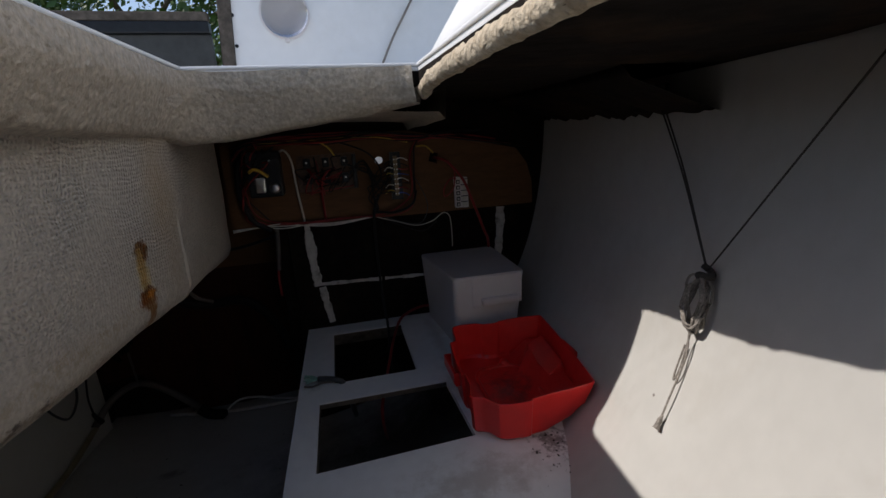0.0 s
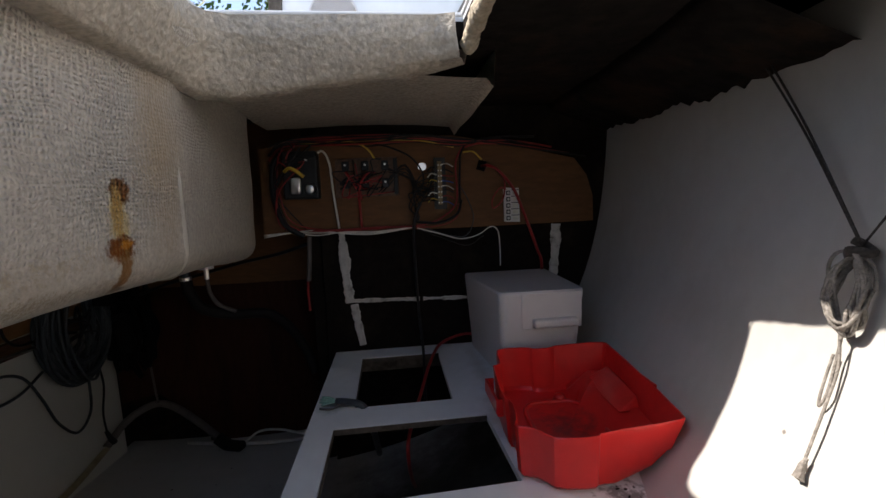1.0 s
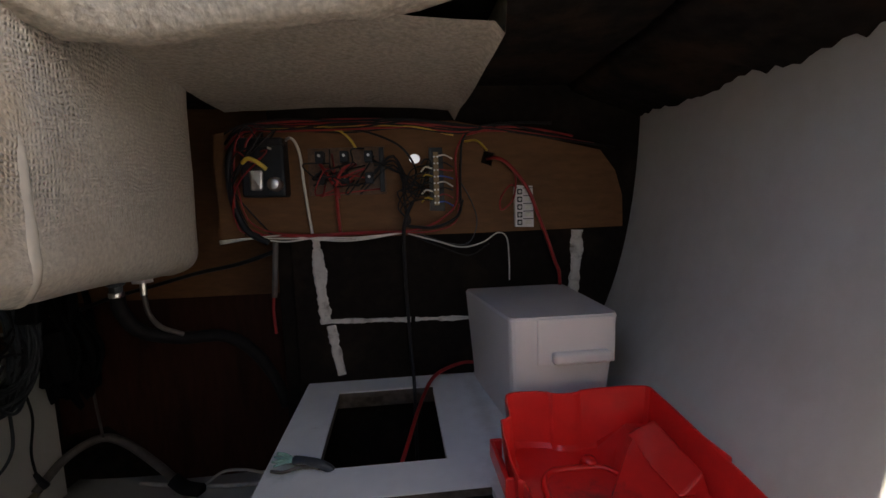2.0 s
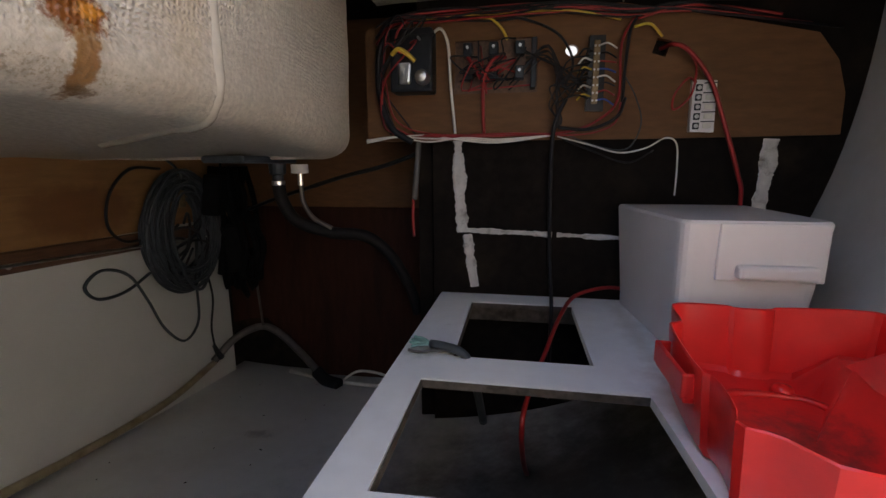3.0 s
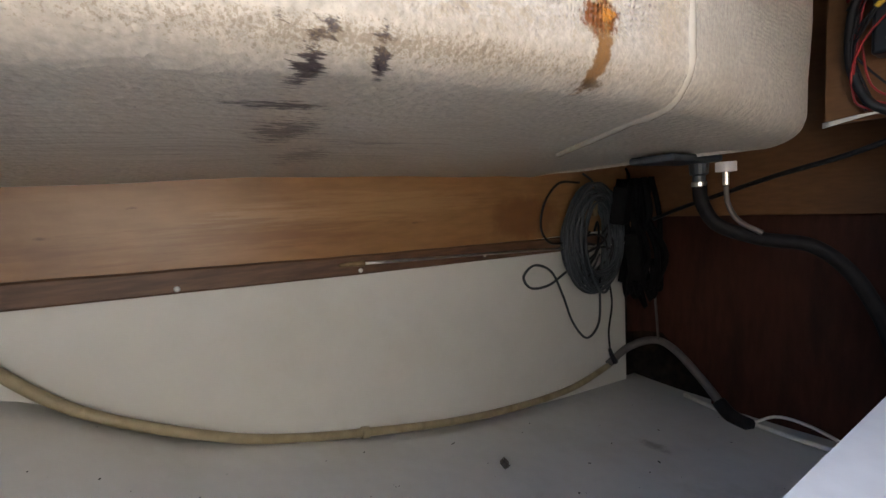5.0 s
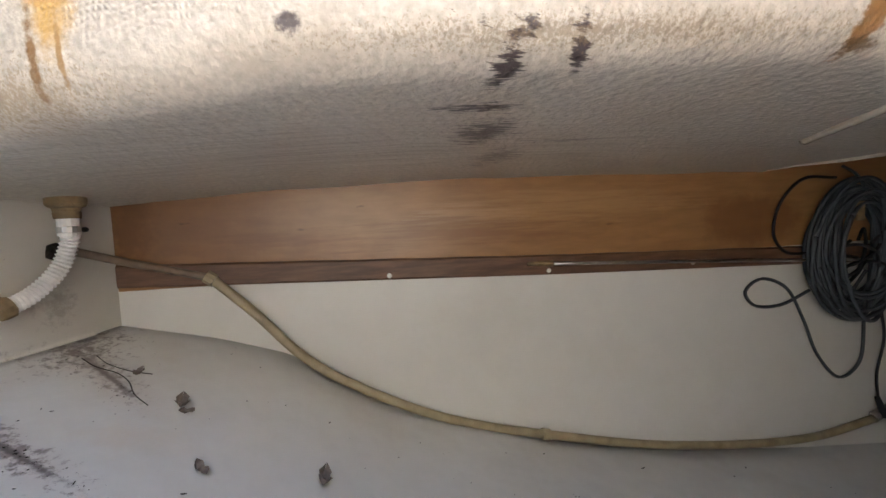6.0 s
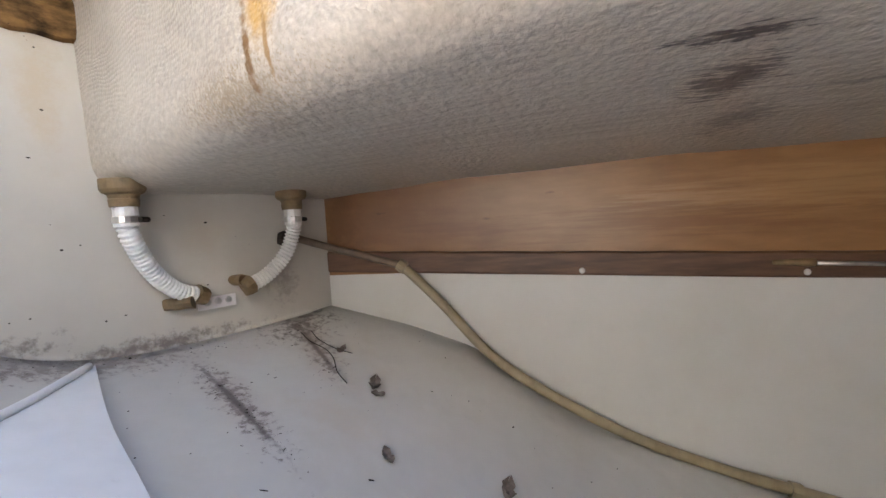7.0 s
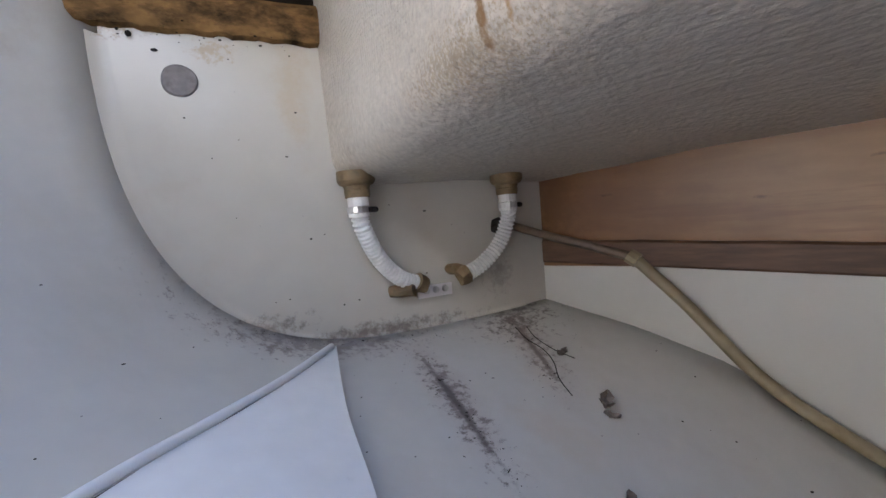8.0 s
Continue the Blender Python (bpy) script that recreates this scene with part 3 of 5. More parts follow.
for y, z in ((0.10, 0.171), (0.475, 0.157), (0.854, 0.143), (1.24, 0.137)):
    part("screw", lathe([(0.0008, 0.004), (0.0045, 0.0035), (0.0062, 0.0)], 12, pose(LINER_X + 0.0135, y, z + 0.004, 0, 90, 0)), WIRE_WHITE, batten, "white screw cap")

# ---- the cockpit well hanging into the space ----
WELL_SIDE = smooth_path([(-0.565, -0.27, 0), (-0.47, -0.02, 0), (-0.385, 0.17, 0), (-0.30, 0.45, 0), (-0.250, 0.83, 0), (-0.232, 1.0, 0)], 9) + [Vector((-0.232 - 0.016 * k / 8, 1.0 + 0.42 * k / 8, 0)) for k in range(1, 9)]
corner = [Vector((-0.248 - 0.07 * (1 - math.cos(a)), 1.42 + 0.07 * math.sin(a), 0)) for a in [math.pi / 2 * k / 6 for k in range(1, 7)]]
front = [Vector((-0.318 - 0.632 * k / 6, 1.49, 0)) for k in range(1, 7)]
well_line = WELL_SIDE + corner + front


def well_floor(x, y):
    side = float(np.interp(y, (-0.27, -0.05, 0.17, 0.45, 0.85, 1.2, 1.49), (0.352, 0.372, 0.388, 0.403, 0.405, 0.388, 0.362)))
    port = float(np.interp(y, (-0.27, -0.08, 0.27, 0.62, 0.87, 1.2, 1.55), (0.338, 0.343, 0.363, 0.373, 0.373, 0.369, 0.360)))
    w = max(0.0, min(1.0, (x + 0.95) / 0.6))
    return port + (side - port) * w


rows = []
for i, p in enumerate(well_line):
    d = well_line[min(i + 1, len(well_line) - 1)] - well_line[max(i - 1, 0)]
    nrm = Vector((d.y, -d.x, 0)).normalized()
    zf = well_floor(p.x, p.y)
    r = 0.05
    row = []
    for z in (0.808, 0.80, 0.785, 0.765, 0.745, 0.73, 0.715, 0.69, 0.66, 0.62, 0.57, 0.52, 0.47):
        flare = 0.045 * max(0, min(1, (z - 0.70) / 0.08)) ** 2
        if p.y > 1.05:
            flare = 0
        row.append(Vector((p.x, p.y, z)) + nrm * (flare + 0.010 * (0.47 - z) / -0.4))
    for k in range(0, 8):
        a = math.pi / 2 * k / 7
        row.append(Vector((p.x, p.y, zf + r - r * math.sin(a))) - nrm * (r - r * math.cos(a)))
    inner = row[-1]
    end = Vector((LINER_X + 0.004, min(max(p.y, -0.10), 1.43), 0))
    if i < 1:
        end.y = -0.09
    for k in range(1, 9):
        q = inner.lerp(end, k / 8)
        row.append(Vector((q.x, q.y, well_floor(q.x, q.y) + 0.004 * math.sin(math.pi * k / 8))))
    rows.append(row)
well_bm = grid(rows)
bmesh.ops.remove_doubles(well_bm, verts=well_bm.verts[:], dist=0.0005)
bmesh.ops.recalc_face_normals(well_bm, faces=well_bm.faces[:])
wobble(well_bm, 0.0035, 7)
wobble(well_bm, 0.0012, 32)
well_bm.faces.ensure_lookup_table()
if well_bm.faces[2].normal.x < 0:
    bmesh.ops.reverse_faces(well_bm, faces=well_bm.faces[:])
well = mesh_object("cockpit_well", well_bm, FIBRE, smooth=True)
tagged(well, "rough bare fibreglass underside of a cockpit well with rust and mould stains", "cockpit well", kind="structure")

# rounded crease of the well, laid on as a tube in the lightened colour
seam_way = [(-0.2445, 1.0, 0.70), (-0.2425, 1.0, 0.58), (-0.2410, 1.0, 0.47), (-0.2430, 1.003, 0.440), (-0.257, 1.010, 0.4195)]
seam_way += [(x, 1.010 + 0.5 * (-0.250 - x), well_floor(x, 1.010 + 0.5 * (-0.250 - x)) + 0.0082) for x in (-0.285, -0.36, -0.44, -0.52, -0.60)]
seam = tube(seam_way, lambda w: 0.0128 - 0.0025 * w, 20, 10)
wobble(seam, 0.0015, 22)
wobble(seam, 0.0006, 90)
tagged(mesh_object("trim_seam", seam, SEAM, smooth=True), "rounded fibreglass edge of the cockpit well, paler for the light it catches", "seam", kind="structure")

# ---- deck, hatch opening and what stands above ----
HX0, HX1, HY0, HY1 = -0.185, 0.262, -0.11, 1.03
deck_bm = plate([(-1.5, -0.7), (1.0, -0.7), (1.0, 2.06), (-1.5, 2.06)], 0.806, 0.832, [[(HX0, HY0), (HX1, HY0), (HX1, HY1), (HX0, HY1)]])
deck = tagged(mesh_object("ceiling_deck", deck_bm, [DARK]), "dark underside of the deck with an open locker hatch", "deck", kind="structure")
deck_top = plate([(-1.5, -0.7), (1.0, -0.7), (1.0, 1.70), (-1.5, 1.70)], 0.8325, 0.840, [[(HX0, HY0), (HX1, HY0), (HX1, HY1), (HX0, HY1)]])
tagged(mesh_object("deck_top", deck_top, CABIN), "white gelcoat deck and cockpit seat round the hatch", "deck", kind="structure")
# rim that hangs round the opening
rim_line = [(HX0, HY0 - 0.0), (HX0, 0.5), (HX0, HY1 - 0.05), (HX0 + 0.015, HY1 - 0.015), (HX0 + 0.05, HY1), (0.04, HY1), (HX1 - 0.05, HY1), (HX1 - 0.015, HY1 - 0.015)]
rim_rows = []
for i, p in enumerate(rim_line):
    a, b = rim_line[max(0, i - 1)], rim_line[min(len(rim_line) - 1, i + 1)]
    d = Vector((b[0] - a[0], b[1] - a[1], 0)).normalized()
    o = Vector((-d.y, d.x, 0))
    base = Vector((p[0], p[1], 0))
    low = (0.748, 0.742, 0.725, 0.712, 0.716, 0.738, 0.762, 0.774)[i]
    rim_rows.append([base + o * w + Vector((0, 0, z)) for w, z in ((-0.009, 0.838), (-0.009, 0.825), (-0.007, 0.805), (0.010, 0.77), (0.03, low), (0.055, low - 0.005), (0.075, low + 0.012), (0.085, low + 0.03), (0.09, 0.807))])
rim_bm = grid(rim_rows)
bmesh.ops.subdivide_edges(rim_bm, edges=rim_bm.edges[:], cuts=2, use_grid_fill=True)
wobble(rim_bm, 0.005, 14)
rim = tagged(mesh_object("trim_hatch_rim", rim_bm, FIBRE_ROUGH, smooth=True), "rough fibreglass rim hanging round the locker hatch", "hatch rim", kind="structure")
# white lip on the opening
lip = join(box(HX0 - 0.012, HY1 - 0.002, 0.8405, HX1 + 0.012, HY1 + 0.018, 0.848, 0.003), box(HX0 - 0.012, HY0, 0.8405, HX0 + 0.004, HY1 - 0.003, 0.848, 0.003), box(HX1 - 0.004, HY0, 0.8405, HX1 + 0.012, HY1 - 0.003, 0.848, 0.003))
tagged(mesh_object("trim_hatch_lip", lip, CABIN), "white gelcoat lip round the hatch opening", "trim", kind="structure")
# raw edge on the outboard side
fleece = tube([(0.272, 1.035, 0.792), (0.272, 0.95, 0.808), (0.270, 0.7, 0.814), (0.272, 0.4, 0.816), (0.274, 0.05, 0.816), (0.274, -0.10, 0.816)], 0.0155, 14, 24)
wobble(fleece, 0.004, 40)
wobble(fleece, 0.0025, 150)
tagged(mesh_object("trim_raw_edge", fleece, FLEECE, smooth=True), "fuzzy tan raw glass fibre edge of the hatch", "trim", kind="structure")
# seat underside ahead of the hatch
under_rows = []
for k in range(13):
    y = 1.10 + 0.56 * k / 12
    under_rows.append([(-0.25 + 0.57 * j / 10, y, 0.752 - 0.014 * (k / 12) ** 0.8 + 0.012 * math.sin(math.pi * j / 10)) for j in range(11)] + [(0.335, y, 0.735 - 0.022 * (k / 12)), (0.34, y, 0.808)])
ub = wobble(grid(under_rows), 0.004, 9)
tagged(mesh_object("ceiling_seat", ub, FIBRE_ROUGH, smooth=True), "grey fibreglass underside of the cockpit seat", "ceiling", kind="structure")
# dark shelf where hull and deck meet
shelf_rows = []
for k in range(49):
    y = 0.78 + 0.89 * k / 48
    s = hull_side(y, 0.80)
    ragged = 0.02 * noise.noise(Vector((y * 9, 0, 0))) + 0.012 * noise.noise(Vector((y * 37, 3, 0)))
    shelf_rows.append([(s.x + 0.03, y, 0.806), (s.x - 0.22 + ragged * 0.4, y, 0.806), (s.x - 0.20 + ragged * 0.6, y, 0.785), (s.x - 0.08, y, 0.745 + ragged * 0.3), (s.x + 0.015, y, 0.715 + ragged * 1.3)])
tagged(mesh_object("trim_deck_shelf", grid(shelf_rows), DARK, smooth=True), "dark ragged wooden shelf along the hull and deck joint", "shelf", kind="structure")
# wooden beam over the transom
beam_rows = []
for k in range(73):
    x = -0.60 + 0.62 * k / 72
    rg = 0.0035 * noise.noise(Vector((x * 45, 1, 0))) + 0.003 * noise.noise(Vector((x * 170, 2, 0)))
    rh = 0.008 * noise.noise(Vector((x * 13, 5, 0)))
    beam_rows.append([transom_at(x, 0.632 + rh, 0.0), transom_at(x, 0.632 + rh, 0.012), transom_at(x, 0.622 + rh, 0.020), transom_at(x, 0.604 + 0.5 * rg, 0.020 + 0.4 * rg), transom_at(x, 0.586 + rg, 0.017 - 0.5 * rg), transom_at(x, 0.576 + 1.5 * rg, 0.012), transom_at(x, 0.573 + 1.5 * rg, 0.0)])
tagged(mesh_object("trim_transom_beam", grid(beam_rows), ROTTEN), "rotten dark wooden beam across the top of the transom", "beam", kind="structure")

# flat dark sheet on the transom, stands in for the shade above the beam
hollow_shade_rows = [[transom_at(-0.60 + 0.62 * k / 12, z, off) for z, off in ((0.812, 0.003), (0.70, 0.003), (0.62, 0.003))] for k in range(13)]
tagged(mesh_object("trim_hollow_shade", grid(hollow_shade_rows), DARK), "flat dark sheet standing in for the shaded hollow above the beam", "hollow", kind="structure")

# ---- bulkhead ahead ----
tagged(mesh_object("wall_bulkhead", box(-0.115, 1.675, -0.5, 1.0, 1.70, 0.806, 0.002), BLACK), "black painted plywood bulkhead", "wall", kind="structure")
tagged(mesh_object("wall_fore", moved(plate([(-1.3, -0.7), (-0.995, -0.7), (-0.995, -0.26), (-0.90, -0.235), (-0.83, -0.228), (-0.76, -0.29), (-0.70, -0.37), (-0.66, -0.42), (-0.64, -0.7), (-0.12, -0.7), (-0.12, 0.22), (-1.3, 0.22)], -2.02, -1.98), Matrix(((1, 0, 0, 0), (0, 0, -1, 0), (0, 1, 0, 0), (0, 0, 0, 1)))), REDWOOD), "red-brown plywood bulkhead low down ahead", "wall", kind="structure")
tagged(mesh_object("wall_fore_upper", box(-1.3, 1.955, 0.205, -0.12, 1.98, 0.806, 0.003), PLY), "brown plywood panel above the low bulkhead", "wall", kind="structure")
tagged(mesh_object("wall_corner", box(-0.16, 1.70, -0.6, -0.12, 1.98, 0.806, 0.002), BLACK), "black painted return of the bulkhead", "wall", kind="structure")


# added light stops behind the panels, against daylight leaking through the gaps
tagged(mesh_object("wall_light_stop", join(box(-1.02, 1.38, 0.30, -0.99, 2.03, 0.806), box(-1.32, 2.021, -0.7, 1.0, 2.05, 0.806), box(-1.02, -0.2, -0.62, -0.972, 2.02, 0.30)), DARK), "dark boards added behind the panels to keep daylight from leaking in", "wall", kind="structure")


# ---- white board floor ----
H1 = [(0.0, 1.268), (0.25, 1.268), (0.25, 1.6), (0.0, 1.6)]
H2 = [(-0.042, 0.915), (0.330, 0.930), (0.319, 1.175), (-0.040, 1.175)]
board_bm = plate([(-0.115, 0.46), (0.36, 0.46), (0.49, 0.56), (0.525, 0.68), (0.575, 0.90), (0.63, 1.2), (0.66, 1.665), (-0.092, 1.685)], -0.016, 0.0, [H1, H2])
board = thing("floor_board", "white painted plywood floor board with two square openings", "floor board")
part("board", board_bm, WHITE, board)
for (x0, y0), (x1, y1) in ((H1[3], H1[2]), (H2[3], H2[2])):
    part("cut_edge", box(x0, y0 - 0.0025, -0.0155, x1, y0 - 0.0005, -0.0025), EDGE, board, "bare dirty cut plywood edge")
for x, y0, y1 in ((0.0, 1.268, 1.6), (-0.041, 0.915, 1.175)):
    part("cut_edge", box(x + 0.0005, y0, -0.0155, x + 0.0025, y1 - 0.003, -0.0025), EDGE, board, "bare dirty cut plywood edge")
part("bearer", box(-0.06, 1.63, -0.06, 0.45, 1.66, -0.0165, 0.003), EDGE, board)
part("bearer", box(-0.07, 0.86, -0.05, 0.40, 0.895, -0.0165, 0.003), EDGE, board)

# ---- red tray ----
def red_tray():
    t = thing("plastic_tray", "open red plastic toolbox half lying on the board", "tray")
    # outline with notched corners, counter-clockwise from the near port corner
    out = [(0.315, 0.925), (0.345, 0.915), (0.36, 0.895), (0.375, 0.872), (0.445, 0.862), (0.452, 0.872), (0.605, 0.873), (0.618, 0.885), (0.655, 1.235), (0.645, 1.25), (0.52, 1.262), (0.505, 1.25), (0.46, 1.257), (0.45, 1.272), (0.385, 1.285), (0.365, 1.272), (0.360, 1.20), (0.350, 1.19), (0.335, 1.185), (0.322, 1.03), (0.335, 1.02), (0.330, 0.96)]
    cx, cy = 0.48, 1.07
    cut = []
    for i, p in enumerate(out):
        q = out[(i + 1) % len(out)]
        cut += [(p[0] * 0.75 + q[0] * 0.25, p[1] * 0.75 + q[1] * 0.25), (p[0] * 0.25 + q[0] * 0.75, p[1] * 0.25 + q[1] * 0.75)]
    out = cut
    rows = []
    for s, z in ((0.0, 0.012), (0.5, 0.012), (0.80, 0.012), (0.88, 0.014), (0.92, 0.022), (0.976, 0.108), (0.992, 0.110), (1.0, 0.108), (0.999, 0.103), (0.955, 0.014), (0.91, 0.004), (0.80, 0.002), (0.5, 0.002), (0.0, 0.002)):
        lo = []
        for x, y in out:
            px, py, pz = cx + (x - cx) * max(s, 0.01), cy + (y - cy) * max(s, 0.01), z + (0.02 * (y - 0.87) if s > 0.93 else 0)
            step = min(1.0, max(0.0, (px - 0.552) / 0.012))
            pz = max(pz, 0.052 * step + (0.010 * step if z == 0.012 or z == 0.014 else 0.0)) + (0.012 * min(1.0, max(0.0, (px - 0.36) / 0.26)) if z > 0.1 else 0.0)
            if px > 0.5:
                px = min(px, hull_side(py, pz).x - (0.006 if s < 0.999 and z < 0.1085 else 0.003))
            lo.append((px, py, pz))
        rows.append(lo)
    bm = grid(rows, True)
    bmesh.ops.remove_doubles(bm, verts=bm.verts[:], dist=0.002)
    bmesh.ops.recalc_face_normals(bm, faces=bm.faces[:])
    part("shell", bm, RED, t, smooth=34)
    ridge = [(0.40 + 0.075 + 0.075 * math.copysign(abs(math.cos(a)) ** 0.5, math.cos(a)), 1.06 + 0.12 * math.copysign(abs(math.sin(a)) ** 0.5, math.sin(a)), 0.014) for a in [2 * math.pi * k / 24 for k in range(25)]]
    part("moulding", tube(ridge, 0.006, 6, 2), RED, t, smooth=True)
    wedge = bmesh.new()
    near = [wedge.verts.new(p) for p in ((0.572, 1.03, 0.055), (0.622, 1.03, 0.055), (0.618, 1.042, 0.085))]
    back = [wedge.verts.new(p) for p in ((0.572, 1.20, 0.055), (0.634, 1.20, 0.055), (0.630, 1.19, 0.090))]
    wedge.faces.new(near)
    wedge.faces.new(back[::-1])
    for i in range(3):
        wedge.faces.new((near[i], back[i], back[(i + 1) % 3], near[(i + 1) % 3]))
    bmesh.ops.recalc_face_normals(wedge, faces=wedge.faces[:])
    bmesh.ops.bevel(wedge, geom=wedge.edges[:], offset=0.004, segments=2, affect="EDGES", profile=0.5)
    part("ridge", wedge, RED, t)
    part("boss", lathe([(0.003, 0.016), (0.012, 0.013), (0.017, 0.0)], 14, pose(0.505, 1.19, 0.012)), RED, t, smooth=True)
    part("latch", join(box(0.316, 1.05, 0.060, 0.334, 1.16, 0.066, 0.002), box(0.313, 1.05, 0.066, 0.319, 1.16, 0.098, 0.002), box(0.316, 1.05, 0.066, 0.334, 1.056, 0.098, 0.002), box(0.316, 1.154, 0.066, 0.334, 1.16, 0.098, 0.002)), RED, t)
    part("latch", join(box(0.634, 1.04, 0.070, 0.664, 1.12, 0.078, 0.002), box(0.655, 1.04, 0.078, 0.664, 1.12, 0.105, 0.003)), RED, t)
    part("bump", box(0.505, 0.94, 0.011, 0.545, 0.985, 0.034, 0.006), RED, t)
    part("rubber_pad", box(0.42, 0.90, 0.033, 0.47, 0.93, 0.040, 0.003), WIRE_BLACK, t, "black rubber scrap")
    return t


red_tray()


# ---- white box ----
def white_box():
    t = thing("storage_box", "plain white plastic box with a moulded grip", "box")
    z1 = 0.252
    low = [(0.405, 1.350), (0.615, 1.350), (0.615, 1.655), (0.372, 1.655)]
    high = [(0.397, 1.335), (0.638, 1.335), (0.638, 1.66), (0.352, 1.66)]
    def ring(a, z, grow=0.0, cut=0.02):
        c = Vector((sum(p[0] for p in a) / 4, sum(p[1] for p in a) / 4))
        out = []
        for i, p in enumerate(a):
            q, r = Vector(a[i - 1]), Vector(a[(i + 1) % 4])
            p = Vector(p)
            for k in range(5):
                w = k / 4
                a1, a2 = p + (q - p).normalized() * cut, p + (r - p).normalized() * cut
                m = (a1 * (1 - w) ** 2 + p * 2 * w * (1 - w) + a2 * w * w)
                m = m + (m - c).normalized() * grow
                out.append((m.x, m.y, z))
        return out
    rows = [ring(low, 0.001), ring(low, 0.006, 0.002)]
    for k in range(1, 8):
        w = k / 8
        mix = [((1 - w) * a[0] + w * b[0], (1 - w) * a[1] + w * b[1]) for a, b in zip(low, high)]
        rows.append(ring(mix, 0.006 + (z1 - 0.012) * w))
    rows += [ring(high, z1 - 0.006), ring(high, z1, -0.004)]
    bm = grid(rows, True)
    bm.verts.ensure_lookup_table()
    bm.faces.new(bm.verts[:20])
    bm.faces.new(bm.verts[-20:])
    bmesh.ops.recalc_face_normals(bm, faces=bm.faces[:])
    part("body", bm, BOX, t)
    part("recess", box(0.456, 1.3325, 0.146, 0.628, 1.339, 0.2485, 0.003), BOX, t)
    part("grip", box(0.485, 1.312, 0.152, 0.612, 1.336, 0.178, 0.008, 3), BOX, t, "moulded white grip")
    return t


white_box()


# ---- aft panel and its round strip ----
PORT_EDGE = smooth_path([(-0.512, -0.226, 0), (-0.416, -0.081, 0), (-0.351, 0.041, 0), (-0.262, 0.20, 0), (-0.104, 0.452, 0)], 6)
STAR_EDGE = smooth_path([(-0.500, -0.216, 0), (-0.335, -0.131, 0), (-0.177, -0.052, 0), (0.02, 0.10, 0), (0.34, 0.452, 0)], 6)
aft_rows = []
for p, q in zip(PORT_EDGE, STAR_EDGE):
    a, b = hull_on(p.x, p.y)[0].z, hull_on(q.x, q.y)[0].z
    aft_rows.append([Vector((p.x + (q.x - p.x) * w, p.y + (q.y - p.y) * w, max(a + 0.012, 0.002) * (1 - w) + (b + 0.012) * w)) for w in [0.985 * k / 6 for k in range(7)]] + [Vector((q.x, q.y, b + 0.012))])
aft_bm = grid([r[:-1] for r in aft_rows])
aft_bm.normal_update()
aft_bm.faces.ensure_lookup_table()
if aft_bm.faces[40].normal.z < 0:
    bmesh.ops.reverse_faces(aft_bm, faces=aft_bm.faces[:])
thicken(aft_bm, 0.010)
aft = thing("aft_panel", "white painted panel laid on the hull towards the transom", "panel")
part("sheet", aft_bm, WHITE, aft)
# black bead draws the shadow in the gap beside the rod
part("gap_shade", tube([r[-2].lerp(r[-1], 0.35) - Vector((0, 0, 0.004)) for r in aft_rows[::4]], 0.0035, 6, 5), CRUMB_AND_SHADE, aft, "black bead standing in for the shadow between panel and rod", True)
rod = thing("edge_rod", "round white wooden rod along the edge of the panel", "rod")
part("rod", tube([r[-1] + Vector((0.002, -0.002, 0.004)) for r in aft_rows[::4]], 0.0052, 10, 5), WHITE, rod, smooth=True)
strip = thing("edge_strip", "white quarter-round strip between board and hull", "strip")
part("strip", tube([(0.50, 0.57, 0.006), (0.527, 0.68, 0.006), (0.577, 0.90, 0.006), (0.632, 1.20, 0.006), (0.655, 1.33, 0.006)], 0.010, 8, 6), WHITE, strip, smooth=True)

# ---- sealant strips on the bulkhead ----
def sealant(points, width, name="sealant_strip"):
    path = smooth_path([(x, 0, z) for x, z in points], 26)
    rows = []
    for i, p in enumerate(path):
        d = (path[min(i + 1, len(path) - 1)] - path[max(i - 1, 0)]).normalized()
        o = Vector((d.z, 0, -d.x))
        w = width * max(0.12, 0.46 + 0.30 * noise.noise(p * 17) + 0.16 * noise.noise(p * 61) + 0.10 * noise.noise(p * 190))
        k = 0.12 * width * noise.noise(p * 21)
        rows.append([p + o * (k - w) + Vector((0, 1.674, 0)), p + o * (k - w * 0.7) + Vector((0, 1.6705, 0)), p + o * (k + w * 0.7) + Vector((0, 1.6705, 0)), p + o * (k + w) + Vector((0, 1.674, 0))])
    t = thing(name, "white sealant smeared along a bulkhead joint", "sealant", "sealant strips on the bulkhead")
    part("bead", grid(rows), TAPE, t)


sealant([(-0.048, 0.42), (-0.045, 0.32), (-0.040, 0.25), (-0.035, 0.17)], 0.033)
sealant([(-0.022, 0.165), (-0.012, 0.10), (0.0, 0.02)], 0.025)
sealant([(-0.03, 0.176), (0.10, 0.172), (0.20, 0.168)], 0.014)
sealant([(0.212, 0.168), (0.30, 0.166), (0.40, 0.163)], 0.013)
sealant([(0.688, 0.405), (0.682, 0.30), (0.668, 0.15)], 0.036)


# ---- instrument board ----
def xz_plate(outline, y0, y1, holes=()):
    bm = plate(outline, -y1, -y0, holes)
    return moved(bm, Matrix(((1, 0, 0, 0), (0, 0, -1, 0), (0, 1, 0, 0), (0, 0, 0, 1))))


FRONT = 1.658
SQ = [(0.405, 0.600), (0.435, 0.590), (0.445, 0.625), (0.415, 0.632)]
RD = [(0.226 + 0.015 * math.cos(a), 0.614 + 0.013 * math.sin(a)) for a in [2 * math.pi * k / 16 for k in range(16)]]
SW = [(-0.055, 0.522), (0.148, 0.522), (0.146, 0.648), (-0.052, 0.645)]
